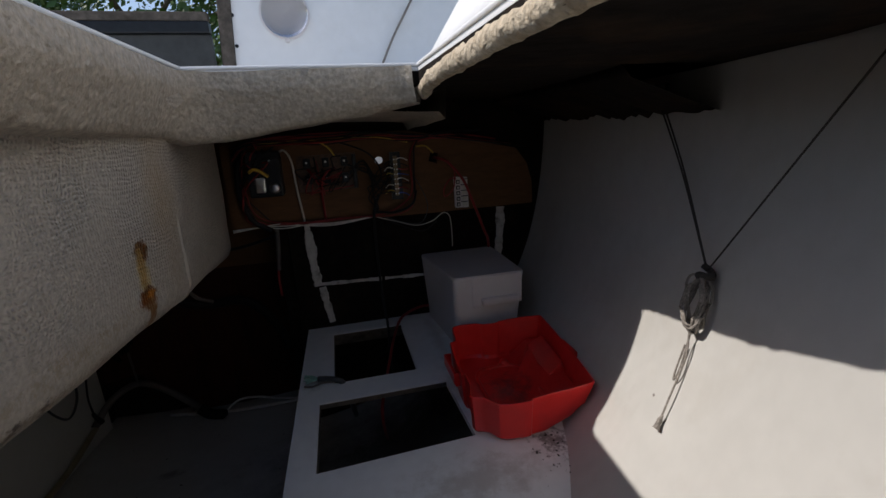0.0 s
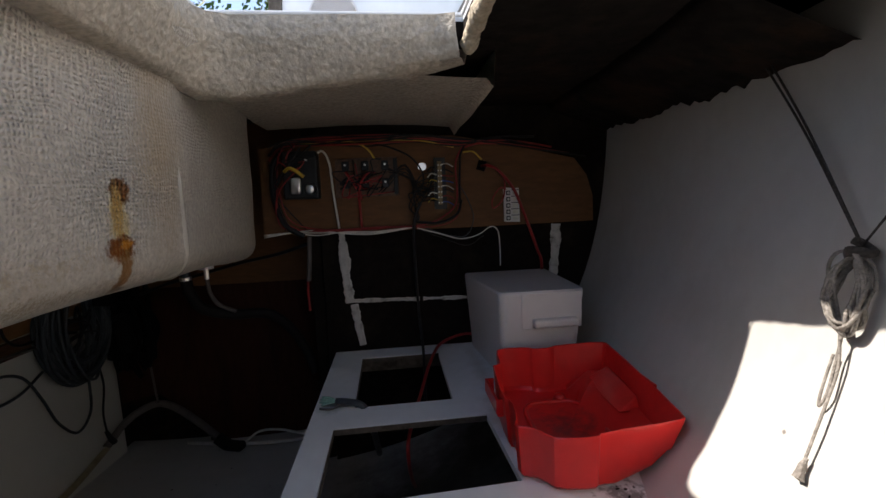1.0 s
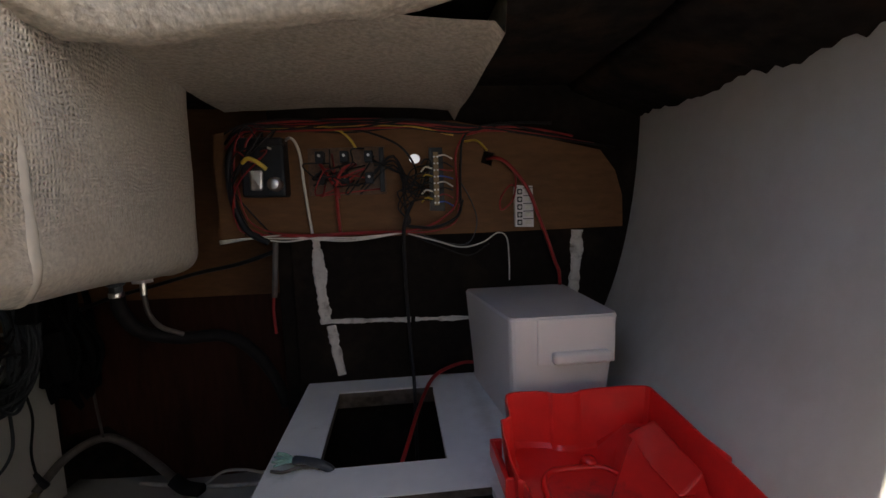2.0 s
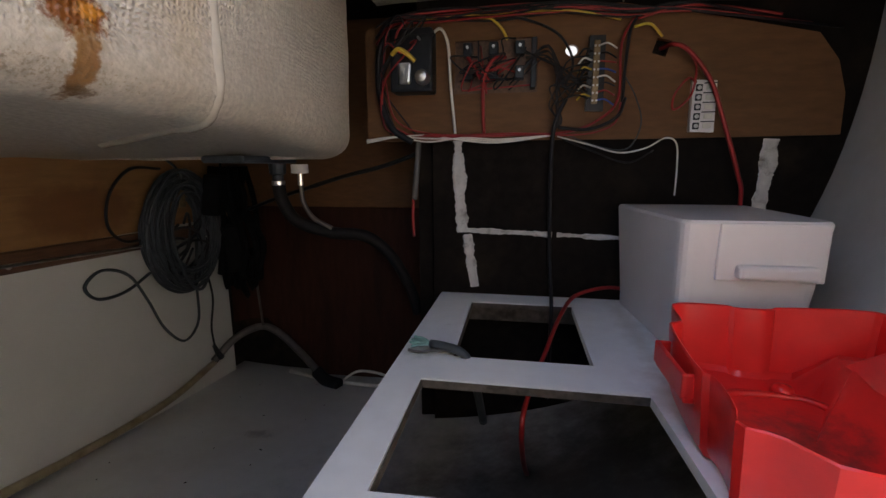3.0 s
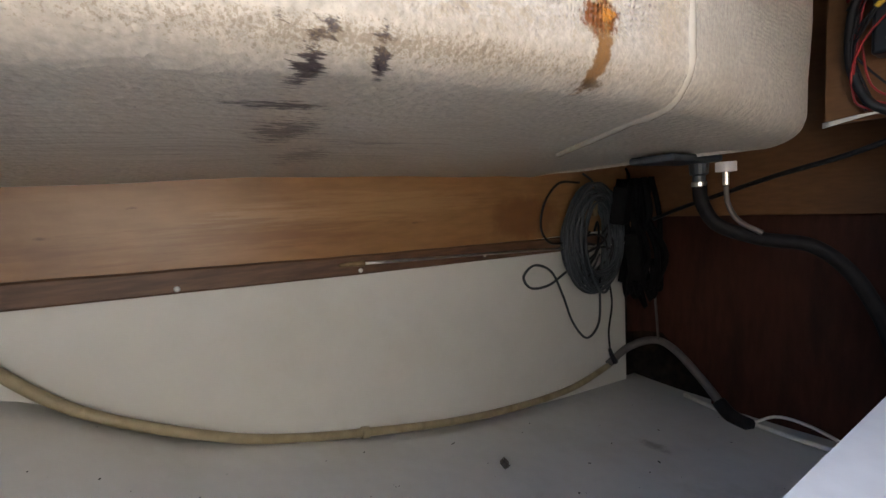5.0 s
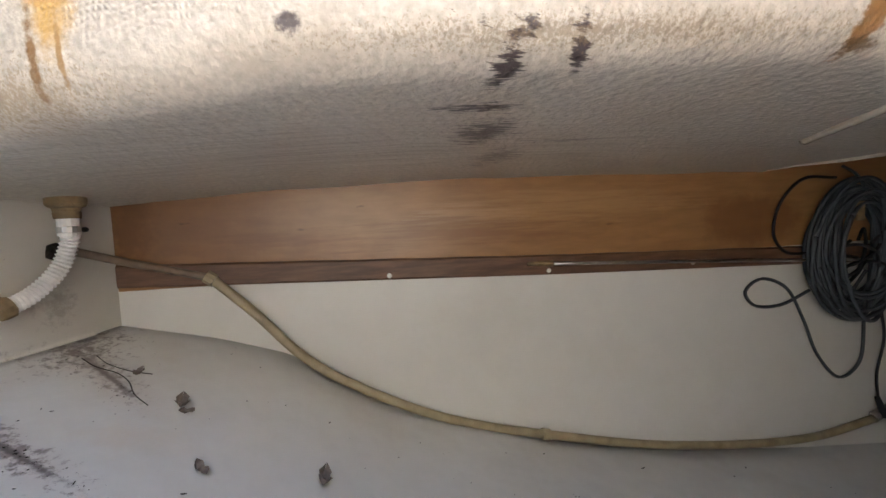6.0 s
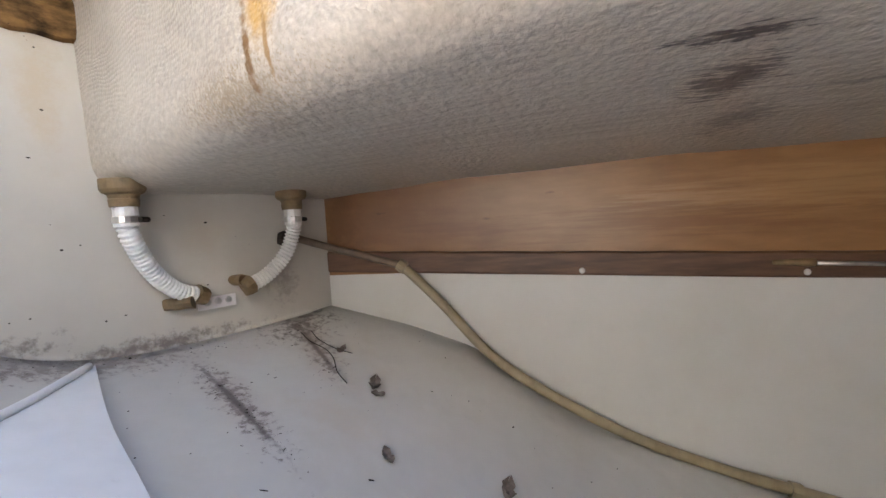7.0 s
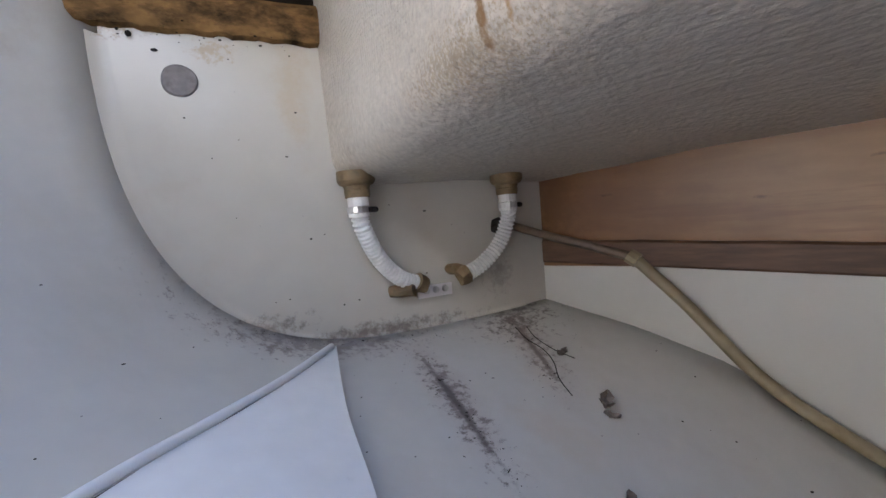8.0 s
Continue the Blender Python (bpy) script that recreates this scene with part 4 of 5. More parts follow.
board2 = thing("instrument_board", "brown plywood board for switches, fixed on the bulkhead", "board")
part("board", xz_plate([(-0.285, 0.410), (0.40, 0.408), (0.815, 0.412), (0.812, 0.50), (0.79, 0.57), (0.745, 0.628), (0.54, 0.672), (0.33, 0.712), (-0.22, 0.706), (-0.285, 0.68)], FRONT, 1.674, [SQ, RD, SW]), PLY, board2)
day = bpy.data.materials.new("daylight")
day.use_nodes = True
dn = day.node_tree.nodes
em = dn.new("ShaderNodeEmission")
em.inputs["Color"].default_value, em.inputs["Strength"].default_value = (0.9, 0.95, 1.0, 1), 0.22
day.node_tree.links.new(em.outputs[0], dn["Material Output"].inputs["Surface"])
part("peep_hole", lathe([(0.0142, 0.0), (0.0142, 0.001)], 16, pose(0.226, 1.6735, 0.614, 90, 0, 0)), day, board2, "round hole with daylight behind it")


def wire(name, points, r, mat, label, category="wire", group="", steps=7, sides=6):
    t = thing(name, label, category, group)
    part("strand", tube(points, r, sides, steps), mat, t, smooth=True)
    return t


def meter():
    t = thing("gauge", "black back of a gauge with a metal clamp and yellow plug", "gauge")
    housing = part("housing", box(-0.205, 1.600, 0.522, -0.100, FRONT, 0.668, 0.006), CHIP, t)
    part("cover", wobble(moved(box(-0.182, 1.588, 0.538, -0.150, 1.601, 0.588, 0.005), pose(0, 0, 0)), 0.006, 45), STEEL, t, "crumpled shiny cover")
    part("plug", tube([(-0.196, 1.590, 0.606), (-0.178, 1.582, 0.616), (-0.158, 1.584, 0.606), (-0.140, 1.592, 0.590)], 0.0055, 7), WIRE_YELLOW, t, "yellow cable lug", True)
    part("clamp", lathe([(0.004, 0.03), (0.012, 0.028), (0.017, 0.02), (0.018, 0.0)], 16, pose(-0.122, 1.601, 0.553, 90, 0, 0)), STEEL, t, "shiny metal clamp")
    part("stud", lathe([(0.003, 0.02), (0.003, 0.0)], 8, pose(-0.13, 1.601, 0.64, 90, 0, 0)), STEEL, housing)
    return t


def switch_back():
    t = thing("switch_panel_back", "back of a switch panel crowded with terminals and wires", "switch panel")
    part("frame", xz_plate([(-0.0545, 0.5225), (0.1475, 0.5225), (0.1455, 0.6475), (-0.0515, 0.6445)], 1.662, 1.6735), BATTEN, t)
    for i in range(3):
        for j in range(2):
            x, z = -0.03 + 0.062 * i, 0.55 + 0.055 * j
            body = part("switch_body", box(x, 1.628, z, x + 0.022, 1.662, z + 0.030, 0.003), CHIP, t)
            part("terminal", lathe([(0.0035, 0.008), (0.0035, 0.0)], 8, pose(x + 0.011, 1.628, z + 0.018, 90, 0, 0)), STEEL, body, "bright terminal screw")
    part("side_rail", box(0.132, 1.632, 0.528, 0.144, 1.662, 0.642, 0.002), CHIP, t)
    return t


def terminal_strip():
    t = thing("terminal_strip", "black terminal strip with two rows of brass screws", "terminal strip")
    part("base", xz_plate([(0.262, 0.474), (0.302, 0.472), (0.299, 0.640), (0.264, 0.640)], 1.640, FRONT), CHIP, t)
    bar = part("bar", box(0.273, 1.632, 0.488, 0.287, 1.640, 0.628, 0.002), BRASS, t)
    for k in range(8):
        z = 0.495 + 0.0172 * k
        for x in (0.2755, 0.2845):
            part("screw", lathe([(0.0020, 0.004), (0.0026, 0.0)], 8, pose(x, 1.632, z, 90, 0, 0)), STEEL, bar)
    return t


def bus_bar():
    t = thing("bus_bar", "white connector block with two rows of dark terminals", "connector block")
    part("body", xz_plate([(0.497, 0.422), (0.548, 0.420), (0.545, 0.533), (0.495, 0.536)], 1.642, FRONT), BOX, t)
    for k in range(5):
        z = 0.434 + 0.021 * k
        socket = part("terminal", box(0.501, 1.6385, z - 0.0075, 0.515, 1.643, z + 0.0075, 0.002), CHIP, t, "dark terminal socket")
        part("screw", lathe([(0.002, 0.003), (0.0045, 0.002), (0.005, 0.0)], 10, pose(0.508, 1.6385, z, 90, 0, 0)), STEEL, socket)
        part("divider", box(0.518, 1.6370, z + 0.0085, 0.545, 1.6425, z + 0.0105), CHIP, t)
        part("clip", box(0.523, 1.6360, z - 0.006, 0.540, 1.6425, z + 0.006, 0.002), WIRE_WHITE, t)
    return t


meter()
switch_back()
terminal_strip()
bus_bar()
W = 1.645
wire("white_cable", [(-0.115, W, 0.655), (-0.085, 1.625, 0.668), (-0.065, 1.62, 0.63), (-0.060, 1.63, 0.54), (-0.050, 1.64, 0.425)], 0.0036, WIRE_WHITE, "thick cream cable hanging down the instrument board", "cable")
wire("yellow_wire", [(-0.19, W, 0.690), (-0.05, 1.635, 0.696), (0.10, W, 0.700), (0.22, 1.635, 0.694), (0.33, W, 0.672)], 0.0025, WIRE_YELLOW, "thin yellow wire along the top of the board")
wire("yellow_wire", [(0.0, W, 0.695), (0.035, 1.63, 0.685), (0.06, 1.635, 0.665), (0.075, 1.64, 0.64)], 0.0035, WIRE_YELLOW, "short yellow wire bent down to the switches")
wire("yellow_wire", [(0.36, W, 0.655), (0.39, 1.63, 0.655), (0.42, 1.64, 0.63)], 0.003, WIRE_YELLOW, "short yellow wire ending in a square hole")
for dx, dz in ((0, 0), (0.004, 0.008)):
    wire("red_wire", [(-0.21 + dx, W, 0.655 + dz), (-0.19, 1.63, 0.69 + dz), (-0.05, W, 0.705 + dz), (0.15, 1.64, 0.706 + dz), (0.33, W, 0.690 + dz)], 0.0028, WIRE_RED, "thin red wire along the top of the board")
wire("red_wire", [(-0.19, W, 0.70), (-0.165, 1.61, 0.685), (-0.185, 1.60, 0.655), (-0.20, 1.61, 0.60)], 0.003, WIRE_RED, "red wire looping over the gauge back")
wire("red_cable", [(0.072, 1.635, 0.60), (0.045, 1.61, 0.59), (0.022, 1.615, 0.55), (0.020, 1.635, 0.48), (0.022, W, 0.425)], 0.0046, WIRE_RED, "thick red cable from the switches downwards", "cable")
wire("red_cable", [(-0.02, 1.635, 0.605), (0.0, 1.62, 0.575), (0.018, 1.615, 0.545)], 0.005, WIRE_RED, "red cable branch at the switches", "cable")
wire("red_wire", [(-0.19, W, 0.425), (-0.05, 1.636, 0.418), (0.10, W, 0.420), (0.22, 1.64, 0.425), (0.29, 1.64, 0.450), (0.335, W, 0.50), (0.335, W, 0.62), (0.36, W, 0.675)], 0.0032, WIRE_RED, "red wires bundled along the board's lower edge")
wire("black_wire", [(0.345, W, 0.47), (0.347, 1.64, 0.60), (0.365, W, 0.675), (0.46, 1.64, 0.70), (0.60, W, 0.70)], 0.0036, WIRE_BLACK, "black wires running up the board and along its top")
wire("red_wire", [(0.365, W, 0.672), (0.46, 1.635, 0.690), (0.56, W, 0.684), (0.66, W, 0.665)], 0.003, WIRE_RED, "thin red wire along the sloping top")
for k in range(9):
    a = 0.62 * k
    wire("black_wire", [(0.10 + 0.02 * math.sin(a), 1.63, 0.62 - 0.012 * k), (0.17, 1.615 + 0.002 * k, 0.60 - 0.02 * math.cos(a)), (0.215 + 0.01 * math.sin(2 * a), 1.62, 0.56 - 0.008 * k), (0.262, 1.637, 0.50 + 0.014 * k)], 0.0018, WIRE_BLACK, "thin black wire between switches and terminals", "wire", "thin black wires on the board", 5, 5)
for k in range(8):
    z = 0.497 + 0.0172 * k
    wire("short_wire", [(0.286, 1.636, z), (0.303, 1.630, z + 0.003 * math.sin(k)), (0.325, 1.64, z - 0.012 + 0.004 * (k % 3))], 0.002, (WIRE_BLUE, WIRE_RED, WIRE_BLACK, WIRE_WHITE)[k % 4], ("short blue wire at the terminals", "short red wire at the terminals", "short black wire at the terminals", "short white wire at the terminals")[k % 4], "wire", "short wires at the terminal strip", 4, 5)
for k in range(6):
    z = 0.505 + 0.02 * k
    wire("short_wire", [(0.270, 1.636, z), (0.252, 1.628, z + 0.004), (0.240, 1.635, z - 0.008)], 0.0024, (WIRE_YELLOW, WIRE_WHITE, WIRE_BLACK)[k % 3], ("short yellow wire at the terminals", "short white wire at the terminals", "short black wire at the terminals")[k % 3], "wire", "short wires at the terminal strip", 4, 5)
rt = random.Random(21)
for k in range(7):
    z = 0.690 + 0.004 * k
    mat, col = ((WIRE_BLACK, "black"), (WIRE_RED, "red"), (WIRE_BLACK, "black"))[k % 3]
    wire(col + "_wire", [(-0.25, 1.64, z - 0.05 + rt.uniform(-0.02, 0.02)), (-0.20, 1.62 + rt.uniform(0, 0.02), z - 0.01), (-0.10, 1.635, z + rt.uniform(-0.012, 0.006)), (0.05, 1.62 + rt.uniform(0, 0.02), z + rt.uniform(-0.014, 0.004)), (0.20, 1.635, z + rt.uniform(-0.012, 0.004)), (0.345, 1.64, 0.675 + 0.004 * k), (0.46, 1.635, 0.688 + rt.uniform(-0.01, 0.012)), (0.60 + 0.03 * k, 1.645, 0.668 - 0.006 * k)], 0.0024, mat, "thin %s wire along the top edge of the board" % col, "wire", "wires along the top of the board", 5, 5)
for k in range(8):
    x, z = rt.uniform(-0.22, -0.10), rt.uniform(0.60, 0.68)
    mat, col = ((WIRE_BLACK, "black"), (WIRE_RED, "red"), (WIRE_BLACK, "black"))[k % 3]
    wire(col + "_wire", [(x, 1.61, z), (x + rt.uniform(-0.03, 0.03), 1.585, z + rt.uniform(-0.02, 0.03)), (-0.215, 1.60, 0.60 + rt.uniform(-0.05, 0.05)), (-0.235, 1.63, 0.50 + rt.uniform(-0.04, 0.04)), (-0.20 + rt.uniform(-0.03, 0.05), 1.64, 0.425)], 0.0022, mat, "thin %s wire looped over the gauge" % col, "wire", "wires round the gauge", 5, 5)
rng = random.Random(4)
for k in range(14):
    x, z = rng.uniform(-0.05, 0.13), rng.uniform(0.54, 0.64)
    mat, col = rng.choice(((WIRE_BLACK, "black"), (WIRE_RED, "red"), (WIRE_BLACK, "black")))
    wire(col + "_wire", [(x, 1.63, z), (x + rng.uniform(-0.04, 0.04), 1.60 + rng.uniform(0, 0.02), z + rng.uniform(-0.03, 0.03)), (x + rng.uniform(-0.06, 0.06), 1.61, z + rng.uniform(-0.05, 0.03)), (rng.uniform(-0.05, 0.14), 1.64, rng.uniform(0.53, 0.64))], 0.002, mat, "thin %s wire tangled behind the switches" % col, "wire", "tangled wires behind the switches", 5, 5)
for k in range(7):
    wire("black_wire", [(0.266, 1.637, 0.50 + 0.016 * k), (0.235 - 0.004 * k, 1.612, 0.505 + 0.012 * k), (0.205 - rng.uniform(0, 0.03), 1.62, 0.50 + rng.uniform(-0.02, 0.05)), (0.20 + rng.uniform(-0.01, 0.01), 1.628, 0.455), (0.193, 1.632, 0.43)], 0.0019, WIRE_BLACK, "thin black wire drooping from the terminals", "wire", "thin black wires on the board", 6, 5)
wire("black_wire", [(0.05, 1.635, 0.692), (0.12, 1.62, 0.675), (0.19, 1.615, 0.64), (0.225, 1.62, 0.585), (0.215, 1.62, 0.54), (0.185, 1.62, 0.53)], 0.0030, WIRE_BLACK, "black wire looping across the board")
wire("grey_wire", [(0.345, 1.64, 0.55), (0.37, 1.628, 0.50), (0.385, 1.622, 0.44), (0.36, 1.622, 0.385), (0.30, 1.625, 0.388), (0.22, 1.635, 0.418)], 0.0015, CABLE_GREY, "thin grey wire looping below the board")
wire("black_wire", [(0.35, 1.64, 0.50), (0.330, 1.625, 0.455), (0.27, 1.628, 0.43), (0.20, 1.632, 0.435)], 0.0042, WIRE_BLACK, "black cable along the board's lower edge")
wire("red_wire", [(0.34, 1.636, 0.49), (0.325, 1.63, 0.44), (0.25, 1.632, 0.418), (0.10, 1.637, 0.424), (-0.10, 1.634, 0.424), (-0.20, 1.63, 0.46), (-0.225, 1.625, 0.56)], 0.0020, WIRE_RED, "thin red wire along the board's lower edge")
for k in range(3):
    wire("white_wire", [(-0.285, 1.645, 0.405 + 0.004 * k), (-0.20, 1.63, 0.418), (-0.12, 1.64, 0.422 - 0.008 * k), (-0.03, 1.63, 0.408 + 0.003 * k), (0.06, 1.638, 0.402 + 0.004 * k), (0.19, 1.64, 0.418)], 0.0020, WIRE_WHITE, "white wire along the board's lower edge", "wire", "white wires under the board", 7, 6)
wire("white_wire", [(0.20, 1.64, 0.415), (0.27, 1.625, 0.395), (0.34, 1.62, 0.375), (0.40, 1.625, 0.385), (0.445, 1.64, 0.408), (0.468, 1.632, 0.395), (0.475, 1.635, 0.34), (0.477, 1.64, 0.275)], 0.0019, WIRE_WHITE, "white wire sagging under the board with a loose end")
wire("black_wire", [(0.21, 1.64, 0.41), (0.28, 1.63, 0.38), (0.36, 1.62, 0.352), (0.42, 1.635, 0.38)], 0.002, WIRE_BLACK, "thin black wire sagging under the board")
wire("black_cable", [(0.215, 1.63, 0.50), (0.195, 1.625, 0.455), (0.188, 1.63, 0.40), (0.190, 1.65, 0.25), (0.196, 1.655, 0.10), (0.200, 1.60, 0.012), (0.200, 1.585, -0.05), (0.20, 1.59, -0.25)], 0.005, WIRE_BLACK, "black cable hanging from the board into the floor opening", "cable")
wire("red_cable", [(0.425, 1.665, 0.610), (0.44, 1.62, 0.608), (0.47, 1.61, 0.59), (0.52, 1.615, 0.53), (0.555, 1.62, 0.45), (0.60, 1.625, 0.33), (0.625, 1.648, 0.262), (0.625, 1.667, 0.05)], 0.0050, WIRE_RED, "thick red battery cable hanging behind the white box", "cable", "", 8, 8)
wire("red_wire", [(0.50, 1.64, 0.53), (0.475, 1.62, 0.535), (0.45, 1.62, 0.50), (0.455, 1.63, 0.47), (0.485, 1.62, 0.50), (0.492, 1.625, 0.56), (0.47, 1.63, 0.60)], 0.0026, WIRE_RED, "thin red wire curling beside the connector block")
wire("dark_bundle", [(-0.205, 1.62, 0.67), (-0.235, 1.62, 0.62), (-0.24, 1.63, 0.52), (-0.21, 1.63, 0.44), (-0.16, 1.635, 0.405)], 0.009, WIRE_BLACK, "black bundle of wires beside the gauge back", "cable bundle")
wire("hanging_cable", [(-0.145, 1.64, 0.405), (-0.15, 1.635, 0.33), (-0.158, 1.64, 0.26)], 0.008, HOSE_GREY, "grey cable hanging below the board", "cable")
wire("red_wire", [(-0.160, 1.64, 0.262), (-0.163, 1.64, 0.22), (-0.162, 1.645, 0.16)], 0.0045, WIRE_RED, "red cable end hanging below the grey cable")

# ---- on and under the floor board ----
wire("red_cable", [(0.40, 1.668, 0.030), (0.34, 1.665, 0.034), (0.26, 1.62, 0.022), (0.215, 1.52, 0.0), (0.175, 1.38, -0.03), (0.135, 1.23, -0.06), (0.128, 1.20, -0.10), (0.135, 1.26, -0.20), (0.145, 1.34, -0.285)], 0.0050, WIRE_RED, "thick red cable led through the floor openings", "cable", "", 8, 8)
frayed = thing("frayed_cable", "dark cable with a green corroded frayed end", "cable")
part("sheath", tube([(-0.045, 1.287, 0.013), (-0.02, 1.276, 0.015), (0.012, 1.264, 0.012), (0.03, 1.275, -0.015), (0.04, 1.33, -0.10), (0.05, 1.38, -0.2)], 0.0085, 8), CABLE_GREY, frayed, smooth=True)
for k in range(9):
    part("strand", tube([(-0.045, 1.287 + 0.001 * (k - 4), 0.013), (-0.065, 1.295 + 0.0035 * (k - 4), 0.012 + 0.004 * math.sin(k * 2.1)), (-0.082 - 0.003 * (k % 3), 1.300 + 0.006 * (k - 4), 0.010 + 0.006 * math.sin(k * 1.3))], 0.0022, 5, 4), VERDIGRIS, frayed, "green corroded copper strand", smooth=True)
wire("short_wire", [(-0.085, 1.268, 0.006), (-0.06, 1.262, 0.006), (-0.03, 1.27, 0.008), (0.01, 1.262, 0.01)], 0.003, HOSE_GREY, "thin grey wire end lying on the board")

# ---- hoses and cables along the port side ----
hose = thing("drain_hose", "yellowed clear plastic hose lying along the side panel", "hose")
HP = [(-0.862, -0.112, 0.258), (-0.92, -0.045, 0.226), (-0.933, 0.0, 0.212), (-0.936, 0.10, 0.183), (-0.936, 0.185, 0.098), (-0.934, 0.277, -0.004), (-0.925, 0.38, -0.075), (-0.922, 0.54, -0.158), (-0.930, 0.68, -0.212), (-0.930, 0.83, -0.252), (-0.930, 1.09, -0.312), (-0.930, 1.36, -0.350), (-0.932, 1.60, -0.362), (-0.932, 1.80, -0.335)]
part("pipe", tube(HP[3:], 0.0108, 10, 8), HOSE, hose, smooth=True)
part("old_end", tube(HP[:4], 0.0085, 10, 8), HOSE_OLD, hose, "brown stained stiff end", True)
for p, q in (((-0.936, 0.092, 0.187), (-0.936, 0.108, 0.176)), ((-0.930, 0.820, -0.250), (-0.930, 0.838, -0.254))):
    part("clip", tube([p, q], 0.0145, 10, 2), HOSE, hose, "pale plastic clip")
lump = wobble(lathe([(0.001, 0.012), (0.012, 0.008), (0.016, 0.0), (0.010, -0.004)], 14, Matrix.Translation(transom_at(-0.845, 0.259, 0.012)) @ TN.to_track_quat("Z", "Y").to_matrix().to_4x4()), 0.004, 90)
part("gland", lump, CRUMB_AND_SHADE, hose, "dark lump of old sealant")


def cable_coil(name, label, centre, a, b, loops, r, mat, u, v, n, seed):
    t = thing(name, label, "cable coil")
    g = random.Random(seed)
    for k in range(loops):
        da, db = a * g.uniform(0.55, 1.08), b * g.uniform(0.72, 1.06)
        cu, cv, cn = g.uniform(-0.2, 0.2) * a, g.uniform(-0.12, 0.12) * b, g.uniform(-1, 1) * 0.020
        ph = g.uniform(0, 6)
        pts = []
        for j in range(13):
            w = ph + 2 * math.pi * j / 12
            pts.append(centre + u * (cu + da * math.cos(w)) + v * (cv + db * math.sin(w)) + n * (cn + 0.008 * math.sin(2 * w + ph)))
        part("turn", tube(pts, r, 6, 4), mat, t, smooth=True)
    return t


X3, Y3, Z3 = Vector((1, 0, 0)), Vector((0, 1, 0)), Vector((0, 0, 1))
coil = cable_coil("cable_coil", "hanging coil of grey and black cable on the side panel", Vector((-0.900, 1.70, 0.150)), 0.135, 0.170, 30, 0.0050, CABLE_GREY, Y3, Z3, X3, 11)
gi = random.Random(31)
for k in range(9):
    cy, cz, ry, rz, ph = 1.70 + gi.uniform(-0.05, 0.05), 0.11 + gi.uniform(-0.06, 0.05), gi.uniform(0.04, 0.085), gi.uniform(0.03, 0.09), gi.uniform(0, 6)
    part("inner_turn", tube([(-0.905 + 0.012 * math.sin(2 * w + ph), cy + ry * math.cos(w), cz + rz * math.sin(w + 0.4 * ph)) for w in [ph + 4.6 * j / 8 for j in range(9)]], 0.0042, 6, 4), WIRE_BLACK, coil, "black cable crossing the coil", smooth=True)
part("tag", box(-0.892, 1.672, 0.225, -0.886, 1.698, 0.275, 0.003), BRASS, coil, "small tan tag")
part("tie", tube([(-0.93, 1.68, 0.37), (-0.90, 1.685, 0.345), (-0.885, 1.69, 0.31), (-0.90, 1.70, 0.28)], 0.004, 6), CABLE_GREY, coil, smooth=True)
wire("loose_cable", [(-0.93, 1.58, 0.045), (-0.935, 1.50, 0.012), (-0.935, 1.42, 0.015), (-0.935, 1.39, 0.055), (-0.935, 1.44, 0.085), (-0.93, 1.51, 0.055), (-0.925, 1.555, -0.03), (-0.925, 1.60, -0.13), (-0.925, 1.67, -0.20), (-0.92, 1.73, -0.16), (-0.915, 1.735, -0.06), (-0.91, 1.72, 0.03)], 0.0042, CABLE_GREY, "loose loop of grey cable below the coil", "cable")
wire("loose_cable", [(-0.93, 1.66, 0.34), (-0.93, 1.56, 0.34), (-0.93, 1.49, 0.28), (-0.93, 1.47, 0.20), (-0.93, 1.51, 0.15), (-0.92, 1.58, 0.145)], 0.0042, WIRE_BLACK, "wide black loop of cable on the plywood", "cable")
plug = thing("cable_plug", "black plug on a hanging cable end", "plug")
part("lead", tube([(-0.925, 1.80, 0.0), (-0.92, 1.81, -0.10), (-0.925, 1.795, -0.20), (-0.925, 1.80, -0.275)], 0.0035, 6), WIRE_BLACK, plug, smooth=True)
part("body", tube([(-0.925, 1.797, -0.27), (-0.922, 1.808, -0.30), (-0.918, 1.818, -0.325)], lambda w: 0.006 + 0.006 * w, 8, 4), WIRE_BLACK, plug, smooth=True)
bundle = thing("cable_bundle", "black tangle of cables hanging behind the coil", "cable bundle")
g2 = random.Random(8)
for k in range(22):
    x0, y0 = -0.86 + g2.uniform(-0.05, 0.06), 1.88 + g2.uniform(-0.04, 0.05)
    part("cable", tube([(x0, y0, 0.345), (x0 + g2.uniform(-0.03, 0.03), y0, 0.22), (x0 + g2.uniform(-0.05, 0.05), y0 + 0.01, 0.08), (x0 + g2.uniform(-0.03, 0.04), y0, g2.uniform(-0.12, 0.0)), (x0 + g2.uniform(-0.02, 0.03), y0, g2.uniform(-0.06, 0.06))], g2.uniform(0.004, 0.014), 6, 5), TANGLE, bundle, smooth=True)


def power_adapter(x, y, z, height, turn):
    t = thing("power_adapter", "black plastic power adapter hanging among the cables", "adapter", "adapters behind the coil")
    m = pose(x, y, z, 0, turn, 20)
    part("body", moved(box(-0.026, -0.042, -height / 2, 0.026, 0.042, height / 2, 0.008, 3), m), TANGLE, t)
    part("lead", tube([m @ Vector((0, 0, height / 2 - 0.002)), m @ Vector((0.01, 0.01, height / 2 + 0.03)), m @ Vector((-0.01, 0.03, height / 2 + 0.06))], 0.004, 6, 4), TANGLE, t, smooth=True)


power_adapter(-0.865, 1.800, 0.255, 0.13, 8)
power_adapter(-0.855, 1.865, 0.070, 0.16, -5)
